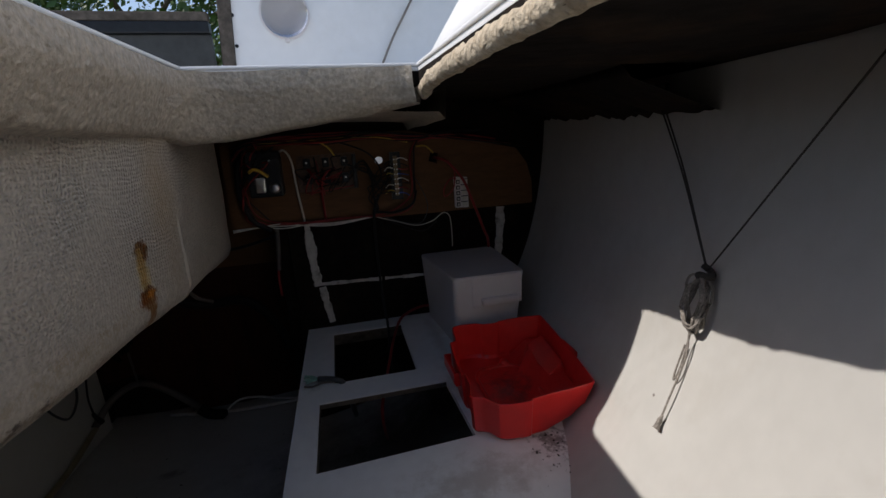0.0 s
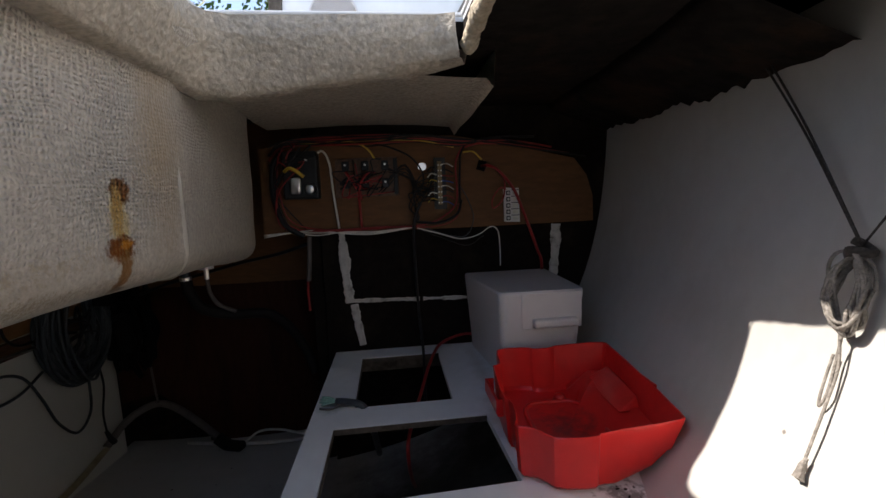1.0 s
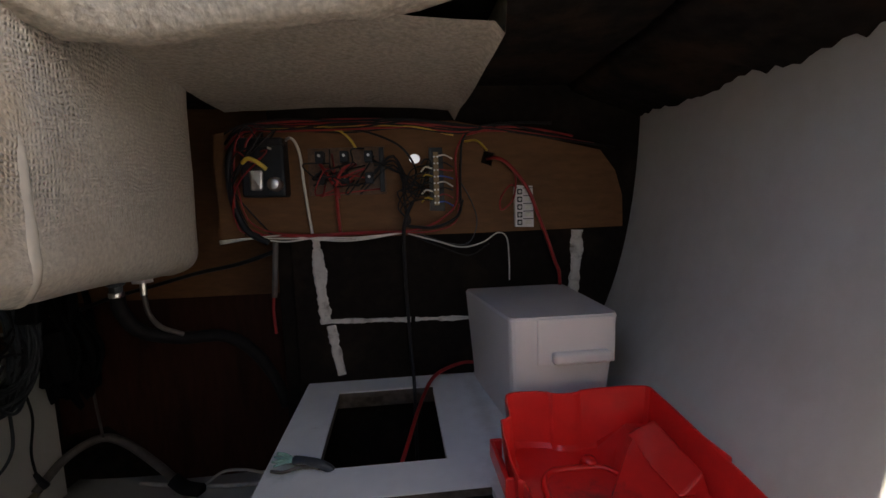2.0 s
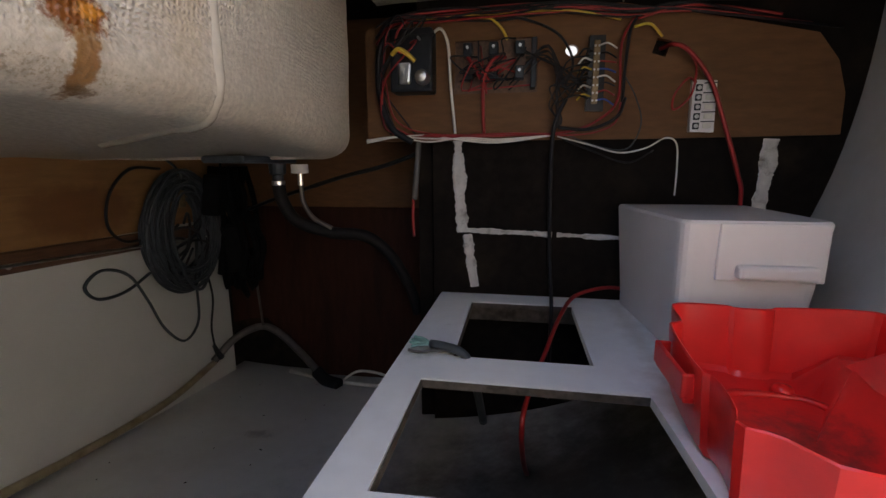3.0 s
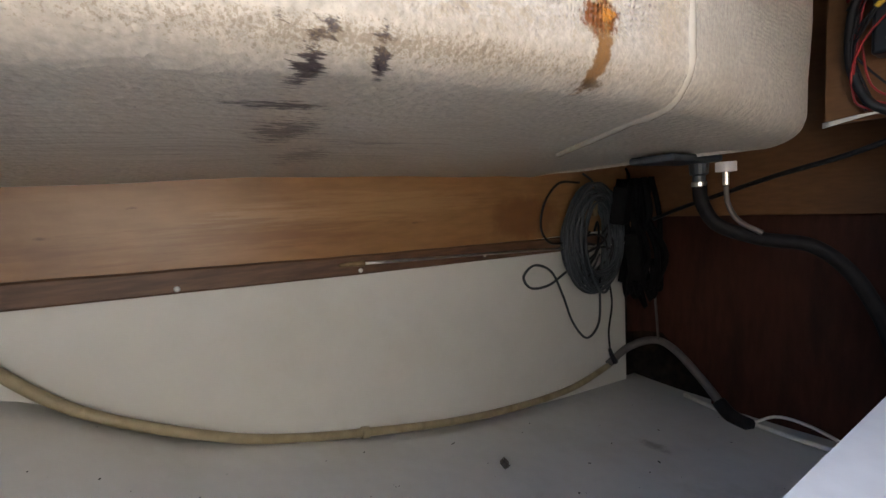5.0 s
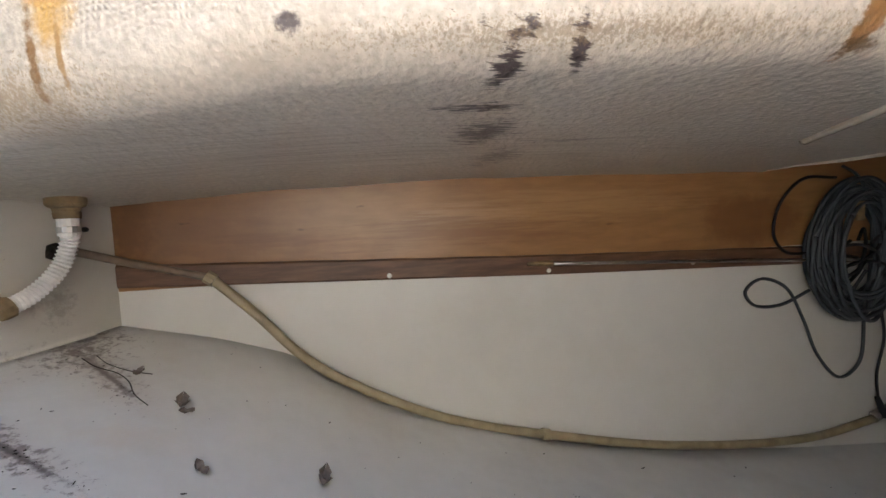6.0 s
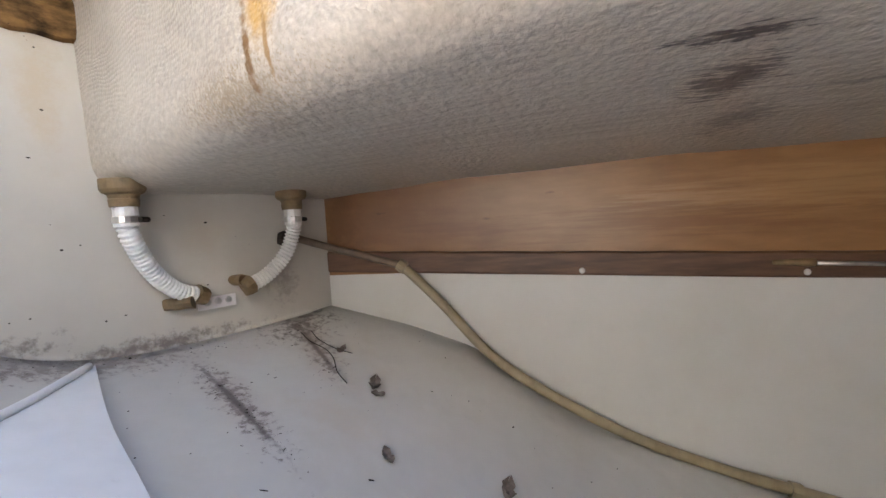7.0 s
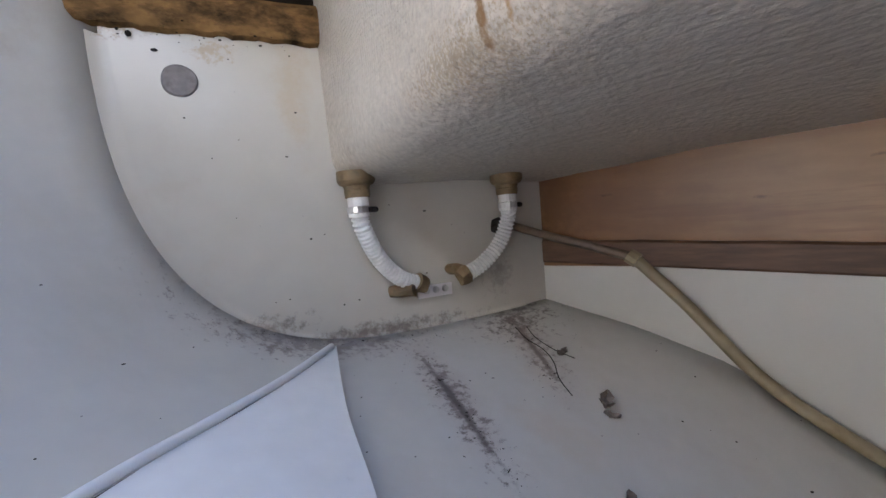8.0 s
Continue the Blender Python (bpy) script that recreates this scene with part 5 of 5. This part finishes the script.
wire("thin_line", [(-0.83, 1.86, 0.12), (-0.815, 1.90, -0.02), (-0.81, 1.91, -0.14), (-0.81, 1.92, -0.235)], 0.004, HOSE_GREY, "thin grey line hanging down to the hose", "line")
grey = thing("grey_hose", "grey hose bent down to the hull with a black elbow", "hose")
part("pipe", tube([(-0.935, 1.80, -0.332), (-0.90, 1.88, -0.275), (-0.83, 1.93, -0.245), (-0.76, 1.935, -0.265), (-0.66, 1.92, -0.34), (-0.57, 1.89, -0.41)], 0.0135, 10), HOSE_GREY, grey, smooth=True)
part("elbow", tube([(-0.60, 1.90, -0.39), (-0.56, 1.89, -0.418), (-0.50, 1.87, -0.420)], 0.022, 10), HOSE_DARK, grey, "black rubber elbow", smooth=True)
wire("white_cable", [(-0.74, 1.965, -0.435), (-0.64, 1.93, -0.428), (-0.56, 1.91, -0.426), (-0.45, 1.89, -0.422), (-0.31, 1.87, -0.412), (-0.15, 1.86, -0.40)], 0.0075, WIRE_WHITE, "white cable lying along the hull", "cable")
wire("white_cable", [(-0.50, 1.90, -0.42), (-0.44, 1.90, -0.38), (-0.36, 1.89, -0.375), (-0.27, 1.88, -0.395), (-0.16, 1.86, -0.40)], 0.0045, WIRE_WHITE, "thin white cable arched over the hull", "cable")
rail = thing("metal_rod", "thin steel rod along the batten", "rod")
part("rod", tube([(-0.928, 0.855, 0.164), (-0.925, 1.3, 0.142), (-0.915, 1.75, 0.118), (-0.86, 1.86, 0.125)], 0.0038, 8), STEEL, rail, smooth=True)
part("end_fitting", tube([(-0.932, 0.80, 0.166), (-0.930, 0.83, 0.166), (-0.929, 0.862, 0.164)], lambda w: 0.004 + 0.004 * w, 8, 4), BRASS, rail, "dull brass end fitting", smooth=True)


def drain_fitting():
    t = thing("drain_fitting", "white capped fitting under the well with a dark hose", "drain")
    part("plate", box(-0.48, 1.24, 0.350, -0.38, 1.46, 0.366, 0.006), CABLE_GREY, t, "blue-grey mounting plate")
    part("cap", lathe([(0.020, 0.022), (0.0215, 0.020), (0.0215, 0.0), (0.010, -0.001)], 20, pose(-0.375, 1.46, 0.326)), BOX, t, "white cap")
    part("stem", lathe([(0.007, 0.0), (0.007, -0.03), (0.004, -0.032)], 10, pose(-0.375, 1.46, 0.326)), STEEL, t)
    neck = part("neck", lathe([(0.022, 0.03), (0.020, 0.0), (0.014, -0.004), (0.014, -0.03)], 16, pose(-0.43, 1.45, 0.325)), CABLE_GREY, t)
    part("clamp", lathe([(0.0155, -0.018), (0.0165, -0.020), (0.0165, -0.028), (0.0155, -0.03)], 16, pose(-0.43, 1.45, 0.325)), STEEL, neck, "bright hose clamp")
    part("hose", tube([(-0.43, 1.45, 0.30), (-0.425, 1.455, 0.255), (-0.40, 1.48, 0.20), (-0.33, 1.53, 0.165), (-0.25, 1.59, 0.145), (-0.19, 1.63, 0.08), (-0.145, 1.66, -0.02), (-0.12, 1.66, -0.1)], 0.0165, 10), HOSE_DARK, t, "black hose", True)
    part("thin_hose", tube([(-0.375, 1.46, 0.295), (-0.372, 1.465, 0.25), (-0.355, 1.48, 0.21), (-0.32, 1.51, 0.18)], 0.006, 8), HOSE_GREY, t, "", True)
    t.location = (-0.06, 0.10, 0.003)
    return t


drain_fitting()
wire("black_cable", [(-0.80, 1.88, 0.20), (-0.70, 1.86, 0.235), (-0.55, 1.80, 0.275), (-0.40, 1.75, 0.315), (-0.26, 1.70, 0.345), (-0.15, 1.67, 0.38)], 0.006, WIRE_BLACK, "black cable led under the well to the board", "cable")


# ---- cockpit drains at the transom ----
def cockpit_drain(top, path, end, back):
    t = thing("cockpit_drain", "ribbed white drain hose on a brass fitting under the well", "drain hose", "cockpit drains")
    part("fitting", lathe([(0.030, 0.035), (0.030, 0.020), (0.027, 0.015), (0.021, 0.012), (0.0195, 0.006), (0.0205, 0.005), (0.0195, -0.006), (0.014, -0.006)], 28, pose(top[0], top[1], top[2] + 0.0)), BRASS, t, "corroded brass fitting")
    part("cuff", lathe([(0.0165, 0.0), (0.0170, -0.03)], 16, pose(top[0], top[1], top[2] - 0.006)), HOSE_WHITE, t)
    clamp = part("clamp", lathe([(0.0172, -0.014), (0.0182, -0.015), (0.0182, -0.024), (0.0172, -0.025)], 16, pose(top[0], top[1], top[2] - 0.006)), STEEL, t, "bright steel hose clamp")
    part("clamp_screw", tube([(top[0] - 0.006, top[1] + 0.019, top[2] - 0.026), (top[0] - 0.026, top[1] + 0.012, top[2] - 0.026)], 0.0045, 8, 2), CRUMB_AND_SHADE, clamp, "dark clamp screw")
    part("hose", tube([(top[0], top[1], top[2] - 0.030), *path], 0.0122, 14, 8, 0.0026, 0.0072), HOSE_WHITE, t, "ribbed white hose")
    part("elbow", wobble(tube([end, back], 0.0105, 10, 4), 0.003, 70), BRASS, t, "corroded brass elbow")
    tip, before = Vector(path[-1]), Vector(path[-2])
    along = (tip - before).normalized()
    part("collar", wobble(tube([tip - along * 0.012, tip - along * 0.002, tip + along * 0.006], lambda w: 0.0185 - 0.003 * w, 14, 3), 0.0025, 60), BRASS, t, "corroded brass collar")
    return t


cockpit_drain((-0.562, -0.202, 0.330), [(-0.568, -0.203, 0.275), (-0.598, -0.207, 0.225), (-0.640, -0.205, 0.185), (-0.682, -0.190, 0.166)], (-0.655, -0.185, 0.160), transom_at(-0.640, 0.158, -0.002))
cockpit_drain((-0.819, -0.085, 0.322), [(-0.826, -0.090, 0.275), (-0.815, -0.105, 0.228), (-0.783, -0.128, 0.190), (-0.745, -0.148, 0.172)], (-0.742, -0.150, 0.185), transom_at(-0.748, 0.185, -0.002))
bracket = thing("bracket", "small metal bracket plate with bolts on the transom", "bracket")
TM = TN.to_track_quat("Z", "Y").to_matrix().to_4x4()
ax = Vector((-1, 0.45, 0)).normalized()
bp = transom_at(-0.715, 0.150, 0.006)
bm = bmesh.new()
bmesh.ops.create_cube(bm, size=1)
basis = Matrix((ax, TN, Z3)).transposed().to_4x4()
moved(bm, Matrix.Translation(bp) @ basis @ Matrix.Diagonal((0.068, 0.005, 0.022, 1)))
part("plate", bm, BOX, bracket)
for k in (-1, 0, 1):
    part("bolt", lathe([(0.002, 0.006), (0.0055, 0.005), (0.0065, 0.0)], 10, Matrix.Translation(bp + ax * 0.019 * k + TN * 0.003 + Z3 * 0.002) @ TM), STEEL, bracket)
plug2 = thing("hole_plug", "round grey patch plugging a hole in the transom", "plug")
part("disc", wobble(lathe([(0.001, 0.003), (0.0218, 0.0028), (0.0236, 0.0), (0.0236, -0.002)], 28, Matrix.Translation(transom_at(-0.376, 0.507, 0.0005)) @ TM), 0.0015, 60), GREY_PLUG, plug2)

# ---- rope on the starboard side ----
def on_side(y, z, off=0.012):
    p = hull_side(y, z)
    return Vector((p.x - off, p.y, p.z + off * 0.4))


rope = thing("rope_coil", "coiled grey braided rope hung on the hull side", "rope")
rc = on_side(0.681, 0.381, 0.02)
ru = Vector((0.05, 1, 0.12)).normalized()
rv = (on_side(0.691, 0.440) - on_side(0.673, 0.330)).normalized()
rn = ru.cross(rv)
g3 = random.Random(5)
for k in range(11):
    a, b, ph = 0.024 * g3.uniform(0.6, 1.1), 0.051 * g3.uniform(0.85, 1.08), g3.uniform(0, 6)
    pts = [rc + ru * (a * math.cos(w) + g3.uniform(-1, 1) * 0.003) + rv * (b * math.sin(w) + 0.004 * math.sin(ph)) + rn * (0.010 * math.sin(w * 2 + ph) - 0.006) for w in [ph + 2 * math.pi * j / 10 for j in range(11)]]
    part("turn", tube(pts, 0.0023, 7, 5), ROPE, rope, smooth=True)
part("lashing", tube([rc + rv * 0.042 + ru * 0.012, rc + rv * 0.050 - rn * 0.016, rc + rv * 0.054 - ru * 0.014, rc + rv * 0.062 + rn * 0.006, rc + rv * 0.066 + ru * 0.012], 0.006, 7), ROPE_DARK, rope, smooth=True)
part("tail", tube([rc - rv * 0.052 + ru * 0.004, on_side(0.665, 0.295), on_side(0.657, 0.255), on_side(0.648, 0.215), on_side(0.643, 0.190, 0.010)], 0.0018, 7), ROPE, rope, smooth=True)
part("tail_loop", tube([rc - rv * 0.052, on_side(0.673, 0.302), on_side(0.663, 0.265), on_side(0.667, 0.246, 0.010), on_side(0.673, 0.265), on_side(0.680, 0.305)], 0.0018, 7), ROPE, rope, smooth=True)
part("frayed_end", wobble(tube([on_side(0.644, 0.194, 0.010), on_side(0.641, 0.184, 0.010), on_side(0.638, 0.175, 0.010)], lambda w: 0.003 + 0.004 * w, 8, 4), 0.003, 120), ROPE, rope, "frayed rope end")
for dy in (0.0, 0.016):
    part("hanger", tube([rc + rv * 0.06, (rc + rv * 0.06).lerp(on_side(0.973 + dy, 0.762, 0.02), 0.5) + Vector((0.008, 0, 0)), on_side(0.973 + dy, 0.762, 0.02)], 0.0019, 6), ROPE_DARK, rope, "dark line up to the deck", smooth=True)
part("stay", tube([rc + rv * 0.06, (rc + rv * 0.06).lerp(on_side(0.413, 0.790, 0.03), 0.5), on_side(0.413, 0.790, 0.03)], 0.0014, 6), ROPE_DARK, rope, "dark line led aft and up", smooth=True)
part("knot", wobble(lathe([(0.002, 0.02), (0.014, 0.012), (0.016, 0.0), (0.008, -0.014)], 10, Matrix.Translation(on_side(0.978, 0.767))), 0.008, 60), ROPE, rope, "frayed pale knot")


# ---- dead leaves and crumbs ----
def leaf(x, y, size, turn, curl, label="crumpled dry brown leaf on the hull"):
    t = thing("dead_leaf", label, "leaf", "dead leaves on the hull")
    p, n = hull_on(x, y)
    rows = []
    for i in range(9):
        s = -1 + 2 * i / 8
        half = 0.55 * (1 - s * s) ** 0.8 * (1 + 0.25 * math.sin(i * 2.3 + turn)) + 0.02
        rows.append([Vector((s, half * c, curl * (0.5 * c * c + 0.35 * s * s) + 0.12 * math.sin(5 * s + 3 * c + turn))) * size for c in (-1, -0.5, 0, 0.5, 1)])
    bm = grid(rows)
    m = Matrix.Translation(p + n * size * 0.22) @ n.to_track_quat("Z", "Y").to_matrix().to_4x4() @ pose(0, 0, 0, 0, 0, turn * 57)
    part("blade", moved(bm, m), LEAF, t)
    return t


leaf(-0.688, 0.126, 0.017, 0.6, 0.9)
leaf(-0.670, 0.140, 0.011, 2.2, 0.7)
leaf(-0.558, 0.196, 0.013, 1.2, 0.8)
leaf(-0.764, 0.030, 0.012, 0.2, 0.9)
leaf(-0.702, 1.076, 0.020, 2.6, 0.8)
leaf(-0.614, 0.343, 0.018, 0.3, 1.2)
leaf(-0.363, -0.122, 0.012, 1.9, 0.9, "small dry leaf beside the round rod")

wire("cobweb_strand", [hull_on(x, y)[0] + Vector((0, 0, 0.002)) for x, y in ((-0.80, -0.075), (-0.775, -0.04), (-0.76, 0.0), (-0.735, 0.03), (-0.70, 0.055), (-0.675, 0.085))], 0.0008, CRUMB_AND_SHADE, "thin dark strand of dirt in the corner of the hull", "dirt strand")
wire("cobweb_strand", [hull_on(x, y)[0] + Vector((0, 0, 0.002)) for x, y in ((-0.815, -0.06), (-0.79, -0.03), (-0.772, 0.012), (-0.77, 0.05))], 0.0007, CRUMB_AND_SHADE, "thin dark strand of dirt in the corner of the hull", "dirt strand")

crumbs = bmesh.new()
gc = random.Random(12)


def crumb(x, y, size):
    p, n = hull_on(x, y)
    if p.z > 0.5 or x < LINER_X + 0.01:
        return
    bm = bmesh.new()
    bmesh.ops.create_icosphere(bm, subdivisions=1, radius=1)
    m = Matrix.Translation(p + n * size * 0.3) @ pose(0, 0, 0, 0, 0, gc.uniform(0, 360)) @ Matrix.Diagonal((size * gc.uniform(0.8, 1.6) * (2.6 if gc.random() < 0.15 else 1), size * gc.uniform(0.35, 0.9), size * 0.45, 1))
    moved(bm, m)
    d = bpy.data.meshes.new("crumb")
    bm.to_mesh(d)
    bm.free()
    crumbs.from_mesh(d)
    bpy.data.meshes.remove(d)


def crumb_line(points, count, spread, size):
    path = smooth_path([(*p, 0) for p in points], 10)
    for _ in range(count):
        p = gc.choice(path)
        crumb(p.x + gc.gauss(0, spread), p.y + gc.gauss(0, spread), size * 0.35 * gc.lognormvariate(0, 0.6))


crumb_line([(-0.60, -0.12), (-0.565, -0.059), (-0.536, 0.0), (-0.508, 0.058), (-0.477, 0.111)], 160, 0.010, 0.0014)
crumb_line([(-0.36, -0.325), (-0.45, -0.285), (-0.53, -0.25), (-0.62, -0.20), (-0.70, -0.17)], 200, 0.016, 0.0014)
crumb_line([(-0.86, -0.12), (-0.80, -0.09), (-0.77, -0.05), (-0.72, 0.01), (-0.68, 0.06)], 150, 0.016, 0.0014)
for _ in range(170):
    crumb(gc.uniform(-0.93, 0.1), gc.uniform(-0.3, 0.6), 0.0009 * gc.lognormvariate(0, 0.5))
for _ in range(60):
    crumb(gc.uniform(-0.9, -0.1), gc.uniform(0.6, 1.9), gc.uniform(0.001, 0.003))


for _ in range(90):
    p = Vector((gc.gauss(0.50, 0.035), gc.gauss(0.80, 0.035), 0.001))
    if p.x < 0.36 or (p.x - 0.36) > 0.13 + 0.25 * (p.y - 0.56):
        continue
    b = bmesh.new()
    bmesh.ops.create_icosphere(b, subdivisions=1, radius=1)
    k = 0.0010 * gc.lognormvariate(0, 0.6)
    moved(b, Matrix.Translation(p) @ pose(0, 0, 0, 0, 0, gc.uniform(0, 360)) @ Matrix.Diagonal((k * gc.uniform(1, 2.2), k * 0.8, k * 0.5, 1)))
    d = bpy.data.meshes.new("crumb")
    b.to_mesh(d)
    b.free()
    crumbs.from_mesh(d)
    bpy.data.meshes.remove(d)


def speck(p, size):
    bm = bmesh.new()
    bmesh.ops.create_icosphere(bm, subdivisions=1, radius=1)
    moved(bm, Matrix.Translation(p) @ TM @ Matrix.Diagonal((size * gc.uniform(0.6, 1.8), size * gc.uniform(0.5, 1.0), size * 0.4, 1)))
    d = bpy.data.meshes.new("speck")
    bm.to_mesh(d)
    bm.free()
    crumbs.from_mesh(d)
    bpy.data.meshes.remove(d)


for _ in range(45):
    speck(transom_at(gc.uniform(-0.90, -0.12), gc.uniform(0.14, 0.56), 0.0), 0.0011 * gc.lognormvariate(0, 0.5))
for _ in range(60):
    speck(transom_at(gc.uniform(-0.52, -0.10), 0.566 + gc.gauss(0, 0.006), gc.uniform(0, 0.02)), 0.0011 * gc.lognormvariate(0, 0.6))
speck(transom_at(-0.352, 0.548, 0.0), 0.0032)
tagged(mesh_object("dirt_crumbs", crumbs, CRUMB_AND_SHADE), "black crumbs of dirt scattered on the white hull and transom", "dirt", kind="stuff")

# ---- above the hatch: cabin bulkhead, lid, trees ----
cabin = thing("cabin_bulkhead", "white cabin bulkhead with a wooden edge above the cockpit", "bulkhead")
part("panel", box(-0.205, 1.72, 0.8405, 0.62, 1.745, 1.75, 0.003), CABIN, cabin)
part("edge_trim", moved(box(-0.020, -0.012, 0.0, 0.020, 0.02, 0.86, 0.004), pose(-0.228, 1.72, 0.8405, 0, 4, 0)), EDGE, cabin, "weathered grey wooden edge trim")
for z in (1.0, 1.09, 1.2):
    part("screw", lathe([(0.001, 0.002), (0.006, 0.0)], 10, pose(-0.19, 1.719, z, 90, 0, 0)), CHIP, cabin)
dome = thing("clear_dome", "clear domed cover of a compass on the white bulkhead", "compass")
part("bowl", lathe([(0.072 * math.cos(a), 0.05 * math.sin(a)) for a in [math.pi / 2 * k / 8 * 0.98 for k in range(9)]], 28, pose(-0.03, 1.712, 1.095, 90, 0, 0)), GLASS, dome, smooth=True)
part("ring", lathe([(0.070, 0.003), (0.078, 0.003), (0.078, 0.0), (0.070, 0.0)], 28, pose(-0.03, 1.7165, 1.095, 90, 0, 0)), BOX, dome)
part("tab", box(-0.038, 1.708, 1.008, -0.026, 1.719, 1.022, 0.002), BOX, dome)
wash = thing("drop_board", "dark grey board closing the companionway", "board")
part("panel", box(-1.1, 1.72, 0.8405, -0.262, 1.74, 1.035, 0.003), SMOKED, wash)
part("black_rail", box(-1.1, 1.705, 1.036, -0.262, 1.745, 1.070, 0.004), CHIP, wash, "black rail")
part("grey_rail", box(-1.1, 1.710, 1.071, -0.262, 1.745, 1.098, 0.004), EDGE, wash, "weathered wooden rail")
wire("cord", [(0.235, 1.700, 0.86), (0.31, 1.704, 1.01), (0.385, 1.708, 1.134), (0.47, 1.71, 1.28)], 0.004, ROPE, "thin cord stretched before the bulkhead", "cord")
lid = thing("locker_lid", "open white locker lid leaning outboard", "hatch lid")
lid_rows = []
for k in range(9):
    s = k / 8
    lid_rows.append([(0.30 + 0.30 * s, y, 0.856 + 0.42 * s + 0.012 * math.sin(math.pi * s)) for y in (-0.11, 0.08, 0.25, 0.5, 0.75, 1.0, 1.05)])
lb = grid(lid_rows)
thicken(lb, 0.012)
part("panel", lb, CABIN, lid, smooth=True)
part("hinge_rail", box(0.280, -0.11, 0.8405, 0.297, 1.05, 0.857, 0.003), EDGE, lid, "weathered hinge rail")

tagged(mesh_object("ground", box(-300, -300, -1.62, 300, 300, -1.6), GRASS), "grassy ground round the boat", "ground", kind="structure")


def tree(x, y, height, seed):
    t = thing("tree", "leafy green deciduous tree beyond the boat", "tree", "trees beyond the boat")
    g = random.Random(seed)
    base = Vector((x, y, -1.6))
    part("trunk", tube([base, base + Vector((0.1, 0, height * 0.3)), base + Vector((0, 0.1, height * 0.7))], lambda w: 0.22 * (1 - 0.7 * w), 8, 5), BARK, t, smooth=True)
    limbs = []
    clumps = []
    for k in range(14):
        a, h = g.uniform(0, 6.28), g.uniform(0.3, 0.7) * height
        tip = base + Vector((math.cos(a) * g.uniform(1.2, 2.6), math.sin(a) * g.uniform(1.2, 2.6), h + g.uniform(0.6, 1.8)))
        s = base + Vector((0, 0, h))
        limbs.append(tube([s, s.lerp(tip, 0.5) + Vector((0, 0, 0.2)), tip], lambda w: 0.06 * (1 - 0.8 * w), 5, 4))
        clumps += [tip, s.lerp(tip, 0.6)]
    part("limbs", join(*limbs), BARK, t, smooth=True)
    verts, faces = [], []
    for c in clumps:
        for _ in range(260):
            d = Vector((g.gauss(0, 1), g.gauss(0, 1), g.gauss(0, 0.75))) * 0.45 + c
            n = Vector((g.uniform(-1, 1), g.uniform(-1, 1), g.uniform(-0.4, 1))).normalized()
            u = n.orthogonal().normalized()
            v = n.cross(u)
            s = g.uniform(0.05, 0.09)
            i = len(verts)
            verts += [d - u * s, d + v * s * 0.5, d + u * s, d - v * s * 0.5]
            faces.append((i, i + 1, i + 2, i + 3))
    data = bpy.data.meshes.new("crown")
    data.from_pydata(verts, [], faces)
    data.materials.append(GREEN)
    crown = new("crown", data)
    crown.parent = t
    return t


tree(-3.0, 9.5, 6.0, 1)
tree(-6.0, 10.5, 7.0, 2)
tree(-0.8, 11.5, 6.5, 3)
